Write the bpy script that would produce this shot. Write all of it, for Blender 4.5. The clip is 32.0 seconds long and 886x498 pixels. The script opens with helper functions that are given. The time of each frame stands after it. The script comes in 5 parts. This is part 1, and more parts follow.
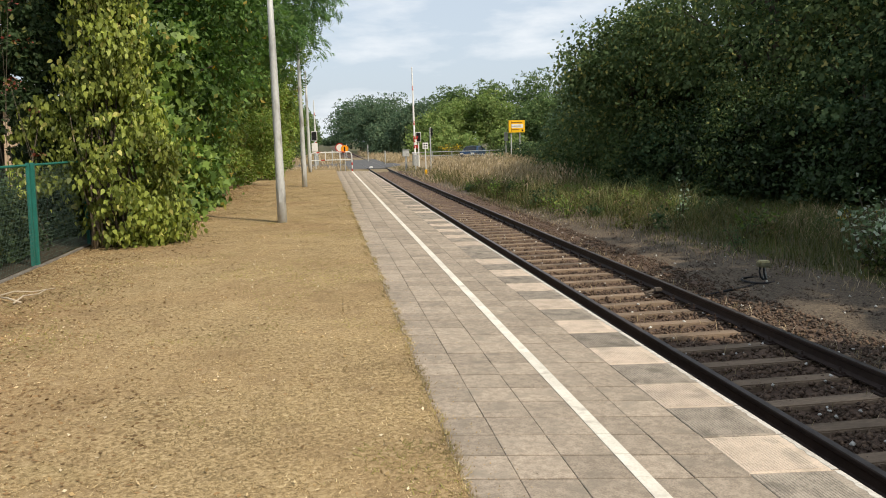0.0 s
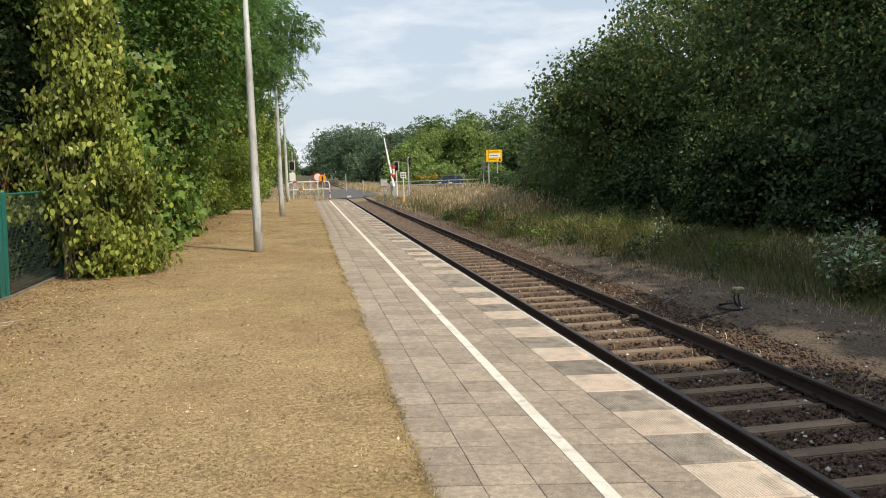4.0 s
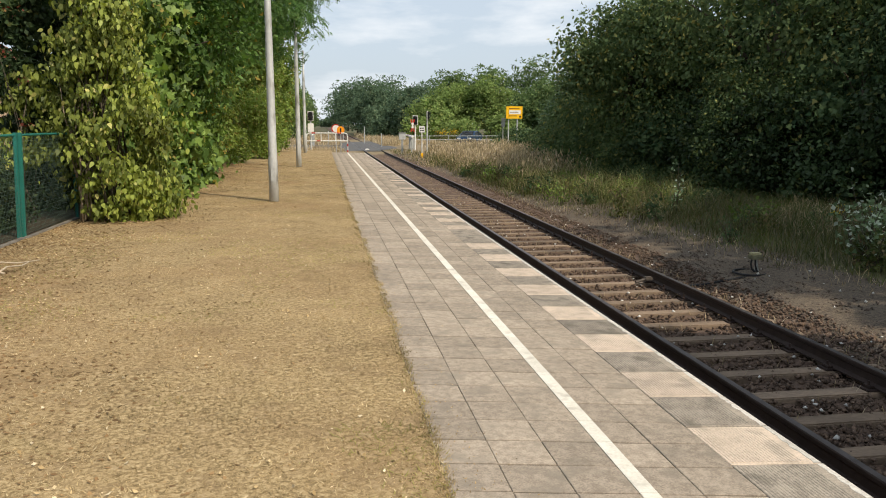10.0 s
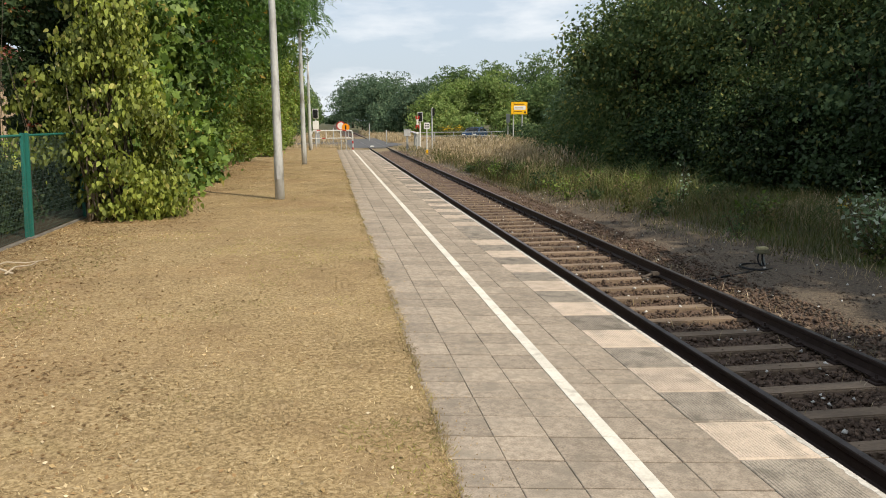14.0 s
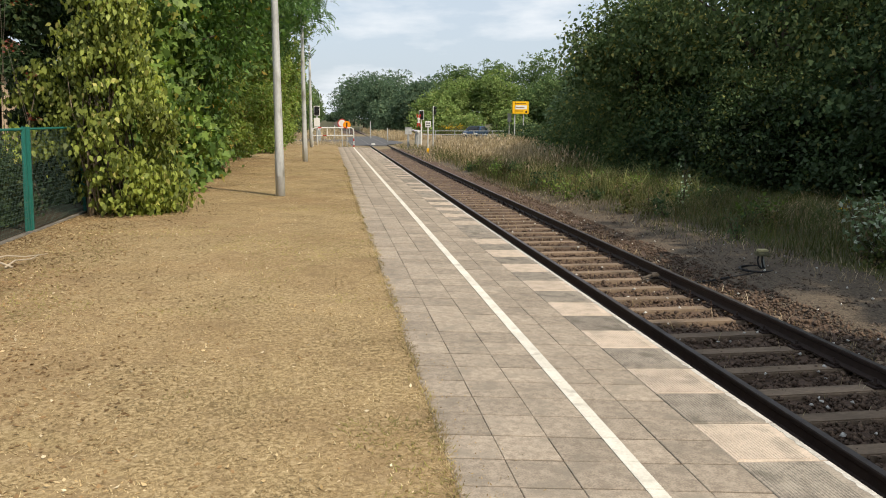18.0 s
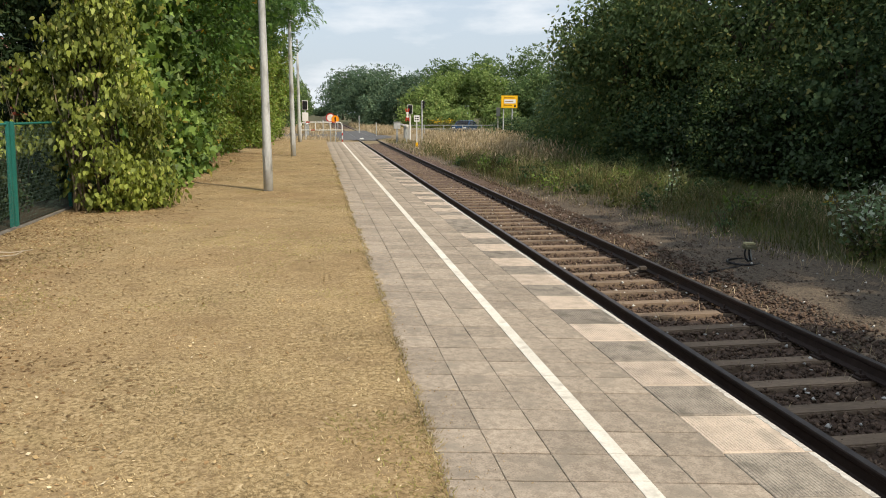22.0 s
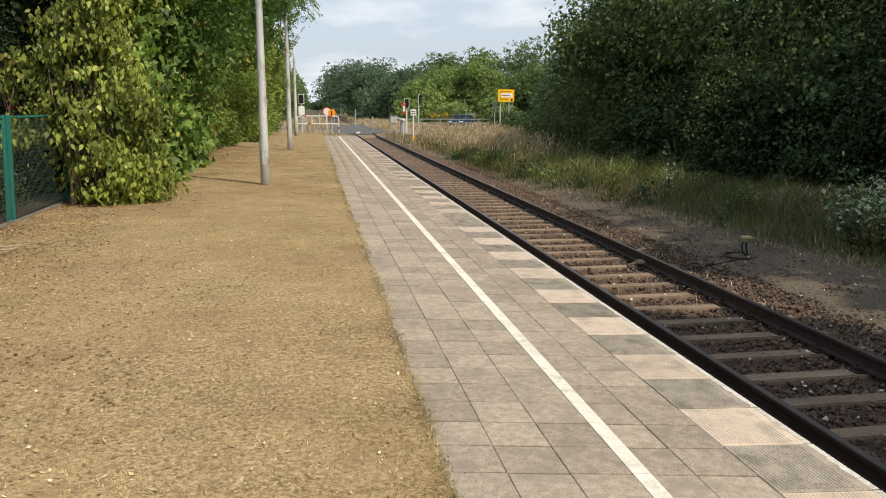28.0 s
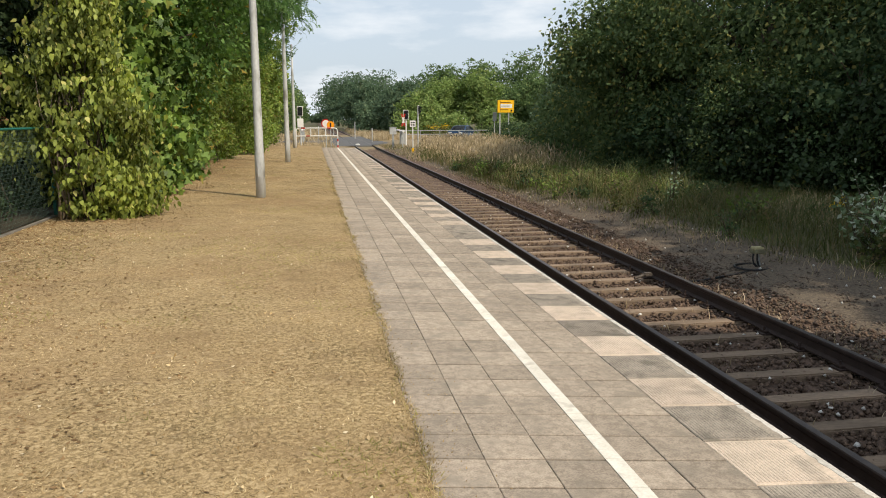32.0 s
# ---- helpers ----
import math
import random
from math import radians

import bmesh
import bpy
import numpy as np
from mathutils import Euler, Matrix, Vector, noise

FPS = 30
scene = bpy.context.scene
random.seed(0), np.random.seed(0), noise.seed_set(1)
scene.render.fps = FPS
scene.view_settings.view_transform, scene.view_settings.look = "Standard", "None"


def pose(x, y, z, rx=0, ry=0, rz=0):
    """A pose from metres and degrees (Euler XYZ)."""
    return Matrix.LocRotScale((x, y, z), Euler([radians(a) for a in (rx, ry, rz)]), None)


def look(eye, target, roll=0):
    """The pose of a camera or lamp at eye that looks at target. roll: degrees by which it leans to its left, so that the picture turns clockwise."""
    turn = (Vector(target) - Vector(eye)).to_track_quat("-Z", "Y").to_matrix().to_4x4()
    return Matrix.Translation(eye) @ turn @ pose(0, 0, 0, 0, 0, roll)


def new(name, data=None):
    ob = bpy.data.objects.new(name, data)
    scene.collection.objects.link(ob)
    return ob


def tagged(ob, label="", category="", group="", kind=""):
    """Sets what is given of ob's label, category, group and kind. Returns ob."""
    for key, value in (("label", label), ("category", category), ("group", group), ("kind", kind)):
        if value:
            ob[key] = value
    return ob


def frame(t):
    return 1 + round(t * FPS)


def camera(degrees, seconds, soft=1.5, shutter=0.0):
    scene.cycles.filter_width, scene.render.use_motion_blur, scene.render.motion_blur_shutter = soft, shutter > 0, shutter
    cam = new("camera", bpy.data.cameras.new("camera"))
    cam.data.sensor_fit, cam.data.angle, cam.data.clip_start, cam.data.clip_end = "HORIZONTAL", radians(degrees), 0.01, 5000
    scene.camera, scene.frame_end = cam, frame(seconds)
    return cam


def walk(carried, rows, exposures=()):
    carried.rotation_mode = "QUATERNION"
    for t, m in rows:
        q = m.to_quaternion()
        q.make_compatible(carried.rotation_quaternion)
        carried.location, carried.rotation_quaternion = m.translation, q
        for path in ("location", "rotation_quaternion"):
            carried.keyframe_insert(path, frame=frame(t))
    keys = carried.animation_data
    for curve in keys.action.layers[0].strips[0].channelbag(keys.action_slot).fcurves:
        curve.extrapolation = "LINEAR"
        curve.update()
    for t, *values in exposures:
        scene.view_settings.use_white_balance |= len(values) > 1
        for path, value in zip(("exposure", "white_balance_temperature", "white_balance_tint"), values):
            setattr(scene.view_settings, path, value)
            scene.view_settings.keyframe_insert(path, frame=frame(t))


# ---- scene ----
# World: x across the track, y along the platform, z up; z = 0 is the platform's rear edge.
cam = camera(60.6, 32.0, soft=1.0)

# seconds, eye x y z, degrees to the right, degrees down, lean to the right
PATH = [
    (0, -0.619, 0.608, 1.750, 8.57, 8.23, 1.53),
    (0.5, -0.617, 0.608, 1.746, 8.59, 8.01, 0.87),
    (1, -0.621, 0.617, 1.744, 8.78, 7.93, 0.54),
    (1.5, -0.619, 0.616, 1.743, 9.03, 7.07, 0.85),
    (2, -0.615, 0.616, 1.739, 9.05, 7.46, 0.60),
    (2.5, -0.607, 0.624, 1.736, 9.89, 7.62, 0.24),
    (3, -0.602, 0.610, 1.739, 10.27, 7.31, 0.64),
    (3.5, -0.596, 0.608, 1.735, 10.38, 6.63, 1.34),
    (4, -0.595, 0.612, 1.740, 10.26, 6.08, 1.60),
    (4.5, -0.582, 0.620, 1.735, 10.46, 6.16, 1.43),
    (6.5, -0.543, 0.627, 1.724, 10.37, 6.98, 1.63),
    (7, -0.553, 0.630, 1.728, 9.91, 7.04, 1.03),
    (7.5, -0.550, 0.638, 1.723, 9.94, 7.32, 0.69),
    (8, -0.543, 0.646, 1.718, 10.39, 7.65, 0.38),
    (8.5, -0.547, 0.651, 1.718, 9.78, 8.45, 0.47),
    (9, -0.549, 0.662, 1.717, 9.93, 8.76, 0.32),
    (9.5, -0.547, 0.675, 1.713, 9.05, 9.22, -0.01),
    (10, -0.554, 0.678, 1.710, 8.99, 9.37, -0.15),
    (10.5, -0.552, 0.675, 1.712, 8.90, 9.88, -0.21),
    (11, -0.547, 0.672, 1.710, 8.79, 9.82, 0.59),
    (11.5, -0.549, 0.674, 1.710, 8.38, 10.04, 0.40),
    (12, -0.547, 0.672, 1.714, 8.45, 9.42, 0.49),
    (12.5, -0.554, 0.670, 1.710, 8.61, 9.26, 0.35),
    (13, -0.558, 0.674, 1.711, 8.57, 9.62, -0.09),
    (13.5, -0.558, 0.671, 1.716, 8.45, 9.74, 0.45),
    (15.5, -0.551, 0.669, 1.716, 9.05, 9.13, -0.12),
    (16, -0.547, 0.667, 1.712, 9.17, 9.67, 0.26),
    (16.5, -0.547, 0.674, 1.710, 9.24, 9.81, 0.12),
    (17, -0.549, 0.679, 1.706, 8.90, 10.00, -0.15),
    (17.5, -0.562, 0.681, 1.709, 8.06, 10.38, -0.18),
    (18, -0.564, 0.672, 1.716, 8.57, 9.75, -0.31),
    (18.5, -0.566, 0.674, 1.715, 8.73, 9.77, -0.56),
    (19, -0.564, 0.677, 1.715, 8.91, 9.86, -0.01),
    (19.5, -0.556, 0.682, 1.707, 8.41, 10.09, 0.27),
    (20, -0.552, 0.681, 1.712, 8.37, 10.09, -0.03),
    (20.5, -0.547, 0.674, 1.709, 8.51, 10.18, 0.00),
    (21, -0.541, 0.671, 1.710, 8.86, 10.30, -0.06),
    (21.5, -0.543, 0.674, 1.709, 9.62, 10.18, -0.06),
    (22, -0.550, 0.675, 1.712, 9.38, 10.16, -0.22),
    (22.5, -0.568, 0.682, 1.715, 8.95, 10.54, -0.71),
    (23, -0.569, 0.685, 1.715, 8.79, 10.67, -0.61),
    (23.5, -0.562, 0.681, 1.714, 8.85, 11.14, -0.58),
    (24, -0.556, 0.691, 1.709, 8.86, 11.52, 0.08),
    (24.5, -0.560, 0.682, 1.714, 9.21, 11.62, -0.35),
    (25, -0.564, 0.678, 1.715, 9.24, 11.47, -0.68),
    (25.5, -0.563, 0.682, 1.713, 9.39, 11.45, -0.53),
    (27.5, -0.575, 0.682, 1.707, 9.54, 10.87, -0.41),
    (28, -0.571, 0.677, 1.707, 9.66, 10.60, -0.26),
    (28.5, -0.572, 0.674, 1.709, 9.94, 10.60, -0.61),
    (29, -0.570, 0.675, 1.709, 9.99, 10.71, -0.35),
    (29.5, -0.567, 0.669, 1.711, 9.86, 10.82, -0.02),
    (30, -0.565, 0.670, 1.712, 9.79, 10.78, 0.06),
    (30.5, -0.553, 0.680, 1.704, 9.62, 10.69, 0.23),
    (31, -0.552, 0.680, 1.690, 11.54, 9.66, -1.22),
    (31.5, -0.558, 0.691, 1.694, 10.02, 9.50, -0.30),
    (31.9, -0.558, 0.687, 1.692, 9.22, 9.62, 0.49),
    (32, -0.493, 1.082, 1.662, 9.61, 9.74, 0.18),
]


def eye_pose(x, y, z, yaw, pitch, lean):
    a, b = radians(yaw), radians(pitch)
    ahead = Vector((math.sin(a) * math.cos(b), math.cos(a) * math.cos(b), -math.sin(b)))
    return look((x, y, z), Vector((x, y, z)) + ahead, -lean)


walk(cam, [(t, eye_pose(*r)) for t, *r in PATH])

# ---- light ----
SUN_AZ, SUN_EL = 139.0, 47.0      # degrees clockwise from +y, and above the horizon
scene.view_settings.exposure = 0.0
world = bpy.data.worlds.new("sky")
scene.world = world
world.use_nodes = True
wn, wl = world.node_tree.nodes, world.node_tree.links
wn.clear()
w_out = wn.new("ShaderNodeOutputWorld")
w_bg = wn.new("ShaderNodeBackground")
w_sky = wn.new("ShaderNodeTexSky")
w_sky.sky_type = "NISHITA"
w_sky.sun_disc = False
w_sky.sun_elevation, w_sky.sun_rotation = radians(SUN_EL), radians(SUN_AZ)
w_sky.air_density, w_sky.dust_density, w_sky.ozone_density = 1.0, 2.5, 1.0
w_co = wn.new("ShaderNodeTexCoord")
w_map = wn.new("ShaderNodeMapping")
w_map.inputs["Scale"].default_value = (3.0, 3.0, 11.0)
w_noise = wn.new("ShaderNodeTexNoise")
w_noise.inputs["Scale"].default_value = 1.6
w_noise.inputs["Detail"].default_value = 7.0
w_noise.inputs["Roughness"].default_value = 0.55
w_ramp = wn.new("ShaderNodeMapRange")
w_ramp.inputs["From Min"].default_value, w_ramp.inputs["From Max"].default_value = 0.52, 0.72
w_ramp.inputs["To Min"].default_value, w_ramp.inputs["To Max"].default_value = 0.0, 0.85
w_mix = wn.new("ShaderNodeMix")
w_mix.data_type = "RGBA"
w_mix.inputs["B"].default_value = (7.5, 8.5, 9.6, 1)
w_mix.inputs["Factor"].default_value = 0.65
w_wisp = wn.new("ShaderNodeMix")
w_wisp.data_type = "RGBA"
w_wisp.inputs["B"].default_value = (9.3, 9.6, 9.9, 1)
wl.new(w_co.outputs["Generated"], w_map.inputs["Vector"])
wl.new(w_map.outputs["Vector"], w_noise.inputs["Vector"])
wl.new(w_noise.outputs["Fac"], w_ramp.inputs["Value"])
wl.new(w_ramp.outputs["Result"], w_wisp.inputs["Factor"])
wl.new(w_mix.outputs["Result"], w_wisp.inputs["A"])
wl.new(w_sky.outputs["Color"], w_mix.inputs["A"])
wl.new(w_wisp.outputs["Result"], w_bg.inputs["Color"])
w_bg.inputs["Strength"].default_value = 0.105
wl.new(w_bg.outputs["Background"], w_out.inputs["Surface"])

sun_data = bpy.data.lights.new("sun", "SUN")
sun_data.energy, sun_data.angle, sun_data.color = 4.4, radians(0.6), (1.0, 0.89, 0.72)
sun = new("sun", sun_data)
_a, _e = radians(SUN_AZ), radians(SUN_EL)
sun.matrix_world = look((0, 0, 30), Vector((0, 0, 30)) - Vector((math.sin(_a) * math.cos(_e), math.cos(_a) * math.cos(_e), math.sin(_e))))


# ---- materials ----
def material(name, c1, c2=None, rough=0.8, metal=0.0, scale=6.0, fine=60.0, bump=0.3, vary=0.0, island=0.0, spec=0.3, stretch=(1, 1, 1), stain=None, stain_scale=1.5, stain_at=(0.55, 0.7), object_space=False, tight=0.28):
    """Two colours mixed by noise at two scales, an optional stain, a brightness spread per object or per loose piece, and a bump."""
    m = bpy.data.materials.new(name)
    m.use_nodes = True
    n, l = m.node_tree.nodes, m.node_tree.links
    b = n["Principled BSDF"]
    b.inputs["Roughness"].default_value, b.inputs["Metallic"].default_value = rough, metal
    b.inputs["Specular IOR Level"].default_value = spec
    c2 = c2 or tuple(v * 0.7 for v in c1)
    co = n.new("ShaderNodeTexCoord")
    mp = n.new("ShaderNodeMapping")
    mp.inputs["Scale"].default_value = stretch
    if object_space:
        l.new(co.outputs["Object"], mp.inputs["Vector"])
    else:
        geo0 = n.new("ShaderNodeNewGeometry")
        l.new(geo0.outputs["Position"], mp.inputs["Vector"])
    n1, n2 = n.new("ShaderNodeTexNoise"), n.new("ShaderNodeTexNoise")
    n1.inputs["Scale"].default_value, n1.inputs["Detail"].default_value = scale, 4
    n2.inputs["Scale"].default_value, n2.inputs["Detail"].default_value = fine, 3
    for q in (n1, n2):
        l.new(mp.outputs["Vector"], q.inputs["Vector"])
    mean = n.new("ShaderNodeMath")
    mean.operation = "ADD"
    l.new(n1.outputs["Fac"], mean.inputs[0])
    l.new(n2.outputs["Fac"], mean.inputs[1])
    rng = n.new("ShaderNodeMapRange")
    rng.inputs["From Min"].default_value, rng.inputs["From Max"].default_value = 1 - tight, 1 + tight
    l.new(mean.outputs[0], rng.inputs["Value"])
    mix = n.new("ShaderNodeMix")
    mix.data_type = "RGBA"
    mix.inputs["A"].default_value, mix.inputs["B"].default_value = (*c1, 1), (*c2, 1)
    l.new(rng.outputs["Result"], mix.inputs["Factor"])
    out = mix.outputs["Result"]
    if stain:
        n3 = n.new("ShaderNodeTexNoise")
        n3.inputs["Scale"].default_value, n3.inputs["Detail"].default_value = stain_scale, 5
        l.new(mp.outputs["Vector"], n3.inputs["Vector"])
        r3 = n.new("ShaderNodeMapRange")
        r3.inputs["From Min"].default_value, r3.inputs["From Max"].default_value = stain_at
        l.new(n3.outputs["Fac"], r3.inputs["Value"])
        m3 = n.new("ShaderNodeMix")
        m3.data_type = "RGBA"
        m3.inputs["B"].default_value = (*stain, 1)
        l.new(r3.outputs["Result"], m3.inputs["Factor"])
        l.new(out, m3.inputs["A"])
        out = m3.outputs["Result"]
    if vary or island:
        if vary:
            info = n.new("ShaderNodeObjectInfo").outputs["Random"]
        else:
            info = n.new("ShaderNodeNewGeometry").outputs["Random Per Island"]
        r4 = n.new("ShaderNodeMapRange")
        k = vary or island
        r4.inputs["To Min"].default_value, r4.inputs["To Max"].default_value = 1 - k, 1 + k
        l.new(info, r4.inputs["Value"])
        m4 = n.new("ShaderNodeHueSaturation")
        l.new(r4.outputs["Result"], m4.inputs["Value"])
        l.new(out, m4.inputs["Color"])
        out = m4.outputs["Color"]
    l.new(out, b.inputs["Base Color"])
    if bump:
        bp = n.new("ShaderNodeBump")
        bp.inputs["Strength"].default_value, bp.inputs["Distance"].default_value = bump, 0.01
        l.new(mean.outputs[0], bp.inputs["Height"])
        l.new(bp.outputs["Normal"], b.inputs["Normal"])
    return m


def leaf_material(name, c1, c2, c3=None, odd=0.06, glow=0.45, rough=0.55, spec=0.2):
    """Leaves: colour by loose piece, a few yellowed ones, light passing through."""
    m = bpy.data.materials.new(name)
    m.use_nodes = True
    n, l = m.node_tree.nodes, m.node_tree.links
    b, o = n["Principled BSDF"], n["Material Output"]
    b.inputs["Roughness"].default_value = rough
    b.inputs["Specular IOR Level"].default_value = spec
    geo = n.new("ShaderNodeNewGeometry")
    ramp = n.new("ShaderNodeValToRGB")
    e = ramp.color_ramp.elements
    e[0].position, e[0].color = 0.0, (*c1, 1)
    e[1].position, e[1].color = 1.0 - odd - 0.02, (*c2, 1)
    x = e.new(1.0 - odd)
    x.color = (*(c3 or c2), 1)
    l.new(geo.outputs["Random Per Island"], ramp.inputs["Fac"])
    nz = n.new("ShaderNodeTexNoise")
    nz.inputs["Scale"].default_value = 0.9
    l.new(geo.outputs["Position"], nz.inputs["Vector"])
    r = n.new("ShaderNodeMapRange")
    r.inputs["From Min"].default_value, r.inputs["From Max"].default_value = 0.35, 0.65
    r.inputs["To Min"].default_value, r.inputs["To Max"].default_value = 0.64, 1.36
    l.new(nz.outputs["Fac"], r.inputs["Value"])
    h = n.new("ShaderNodeHueSaturation")
    l.new(r.outputs["Result"], h.inputs["Value"])
    l.new(ramp.outputs["Color"], h.inputs["Color"])
    l.new(h.outputs["Color"], b.inputs["Base Color"])
    t = n.new("ShaderNodeBsdfTranslucent")
    g = n.new("ShaderNodeHueSaturation")
    g.inputs["Saturation"].default_value, g.inputs["Value"].default_value = 1.15, 1.3
    l.new(h.outputs["Color"], g.inputs["Color"])
    l.new(g.outputs["Color"], t.inputs["Color"])
    mx = n.new("ShaderNodeMixShader")
    mx.inputs["Fac"].default_value = glow
    l.new(b.outputs["BSDF"], mx.inputs[1])
    l.new(t.outputs["BSDF"], mx.inputs[2])
    l.new(mx.outputs["Shader"], o.inputs["Surface"])
    return m


def matted_grass(name):
    """Dry matted grass: straw and brown fibres at a few centimetres, thin bare places and faintly green ones."""
    m = bpy.data.materials.new(name)
    m.use_nodes = True
    n, l = m.node_tree.nodes, m.node_tree.links
    b = n["Principled BSDF"]
    b.inputs["Roughness"].default_value, b.inputs["Specular IOR Level"].default_value = 0.95, 0.1
    geo = n.new("ShaderNodeNewGeometry")

    def grain(scale, detail, rough, twist=0.0):
        q = n.new("ShaderNodeTexNoise")
        q.inputs["Scale"].default_value, q.inputs["Detail"].default_value = scale, detail
        q.inputs["Roughness"].default_value, q.inputs["Distortion"].default_value = rough, twist
        l.new(geo.outputs["Position"], q.inputs["Vector"])
        return q.outputs["Fac"]

    def blend(fac, a, c, lo, hi):
        r = n.new("ShaderNodeMapRange")
        r.inputs["From Min"].default_value, r.inputs["From Max"].default_value = lo, hi
        l.new(fac, r.inputs["Value"])
        x = n.new("ShaderNodeMix")
        x.data_type = "RGBA"
        l.new(r.outputs["Result"], x.inputs["Factor"])
        for slot, v in (("A", a), ("B", c)):
            if isinstance(v, tuple):
                x.inputs[slot].default_value = (*v, 1)
            else:
                l.new(v, x.inputs[slot])
        return x.outputs["Result"]

    fibre = grain(30.0, 6, 0.8, 0.5)
    base = n.new("ShaderNodeValToRGB")
    e = base.color_ramp.elements
    e[0].position, e[0].color = 0.37, (0.165, 0.118, 0.06, 1)
    e[1].position, e[1].color = 0.64, (0.49, 0.38, 0.222, 1)
    for at, c in ((0.45, (0.235, 0.17, 0.086)), (0.505, (0.328, 0.24, 0.125)), (0.56, (0.408, 0.305, 0.164))):
        e.new(at).color = (*c, 1)
    l.new(fibre, base.inputs["Fac"])
    col = blend(grain(0.9, 4, 0.55), base.outputs["Color"], (0.4, 0.29, 0.155), 0.55, 1.0)
    col = blend(grain(0.75, 5, 0.6, 0.4), col, (0.225, 0.19, 0.088), 0.58, 0.95)
    col = blend(grain(0.4, 4, 0.55), col, (0.265, 0.172, 0.088), 0.45, 0.8)
    col = blend(grain(3.2, 5, 0.7, 0.6), col, (0.19, 0.13, 0.072), 0.5, 0.85)
    col = blend(grain(6.5, 4, 0.7, 0.3), col, (0.5, 0.385, 0.235), 0.56, 0.95)
    l.new(col, b.inputs["Base Color"])
    bp = n.new("ShaderNodeBump")
    bp.inputs["Strength"].default_value, bp.inputs["Distance"].default_value = 0.25, 0.008
    l.new(fibre, bp.inputs["Height"])
    l.new(bp.outputs["Normal"], b.inputs["Normal"])
    return m


M_TILE = material("concrete_paver", (0.405, 0.338, 0.266), (0.262, 0.217, 0.17), 0.92, scale=22, fine=95, bump=0.5, vary=0.15, stain=(0.25, 0.215, 0.172), stain_scale=5.0, stain_at=(0.5, 0.72), tight=0.2, spec=0.2)
M_TILE_REST = material("concrete_paver_joined", (0.405, 0.338, 0.266), (0.262, 0.217, 0.17), 0.92, scale=22, fine=95, bump=0.5, island=0.15, stain=(0.25, 0.215, 0.172), stain_scale=5.0, stain_at=(0.5, 0.72), tight=0.2, spec=0.2)
M_SLAB_LIGHT = material("pale_slab", (0.6, 0.49, 0.39), (0.45, 0.37, 0.29), 0.9, scale=8, fine=90, vary=0.1, stain=(0.33, 0.28, 0.225), stain_scale=4, stain_at=(0.54, 0.74), tight=0.2, spec=0.2)
M_SLAB_DARK = material("grey_slab", (0.36, 0.31, 0.25), (0.22, 0.19, 0.155), 0.9, scale=8, fine=80, vary=0.16, stain=(0.17, 0.15, 0.12), stain_scale=4, tight=0.2, spec=0.2)
M_JOINT = material("joint_sand", (0.11, 0.09, 0.068), (0.06, 0.05, 0.038), 0.95, scale=10, fine=120)
M_WHITE_LINE = material("white_line_paint", (0.74, 0.7, 0.62), (0.6, 0.56, 0.48), 0.8, scale=6, fine=60, vary=0.08, stain=(0.45, 0.41, 0.35), stain_scale=9, stain_at=(0.55, 0.75), tight=0.25)
M_EDGE_LINE = material("worn_edge_paint", (0.62, 0.59, 0.53), (0.46, 0.43, 0.38), 0.8, scale=40, fine=90, vary=0.06, stain=(0.4, 0.37, 0.32), stain_scale=20, stain_at=(0.5, 0.7))
M_CONCRETE = material("weathered_concrete", (0.25, 0.23, 0.2), (0.15, 0.138, 0.12), 0.9, scale=3, fine=50, stain=(0.12, 0.11, 0.1))
M_RAIL = material("rusty_rail_steel", (0.055, 0.037, 0.03), (0.03, 0.02, 0.017), 0.6, 0.3, scale=12, fine=140, bump=0.2, spec=0.3)
M_RAIL_TOP = material("worn_rail_top", (0.15, 0.13, 0.12), (0.09, 0.075, 0.07), 0.45, 0.8, scale=8, fine=90, bump=0.05)
M_SLEEPER = material("weathered_sleeper", (0.275, 0.2, 0.138), (0.16, 0.118, 0.083), 0.9, scale=5, fine=60, vary=0.15, stretch=(0.3, 1, 1), stain=(0.11, 0.085, 0.065), stain_scale=4)
M_BALLAST = material("rust_brown_ballast", (0.155, 0.10, 0.07), (0.07, 0.048, 0.036), 0.95, scale=18, fine=110, bump=0.9)
M_STONE = material("ballast_stone", (0.15, 0.1, 0.068), (0.065, 0.044, 0.033), 0.9, scale=10, fine=80, island=0.35)
M_STONE_GREY = material("grey_ballast_stone", (0.18, 0.137, 0.104), (0.06, 0.045, 0.035), 0.9, scale=10, fine=80, island=0.4)
M_GRAVEL = material("grey_brown_gravel", (0.165, 0.128, 0.09), (0.06, 0.046, 0.033), 0.95, scale=24, fine=75, bump=0.8, stain=(0.15, 0.122, 0.09), stain_scale=0.8, stain_at=(0.5, 0.8), tight=0.2)
M_LAWN = matted_grass("dry_matted_lawn")
M_MEADOW = material("rough_meadow_soil", (0.12, 0.11, 0.05), (0.07, 0.065, 0.03), 0.95, scale=0.6, fine=14, bump=0.8)
M_VERGE = material("dry_verge_soil", (0.27, 0.2, 0.12), (0.16, 0.13, 0.07), 0.95, scale=1.2, fine=20, bump=0.8)
M_LITTER = material("leaf_litter", (0.06, 0.045, 0.03), (0.03, 0.024, 0.016), 0.95, scale=3, fine=22, bump=1.0)
M_ROAD = material("grey_asphalt", (0.12, 0.118, 0.118), (0.085, 0.084, 0.085), 0.9, scale=3, fine=80)
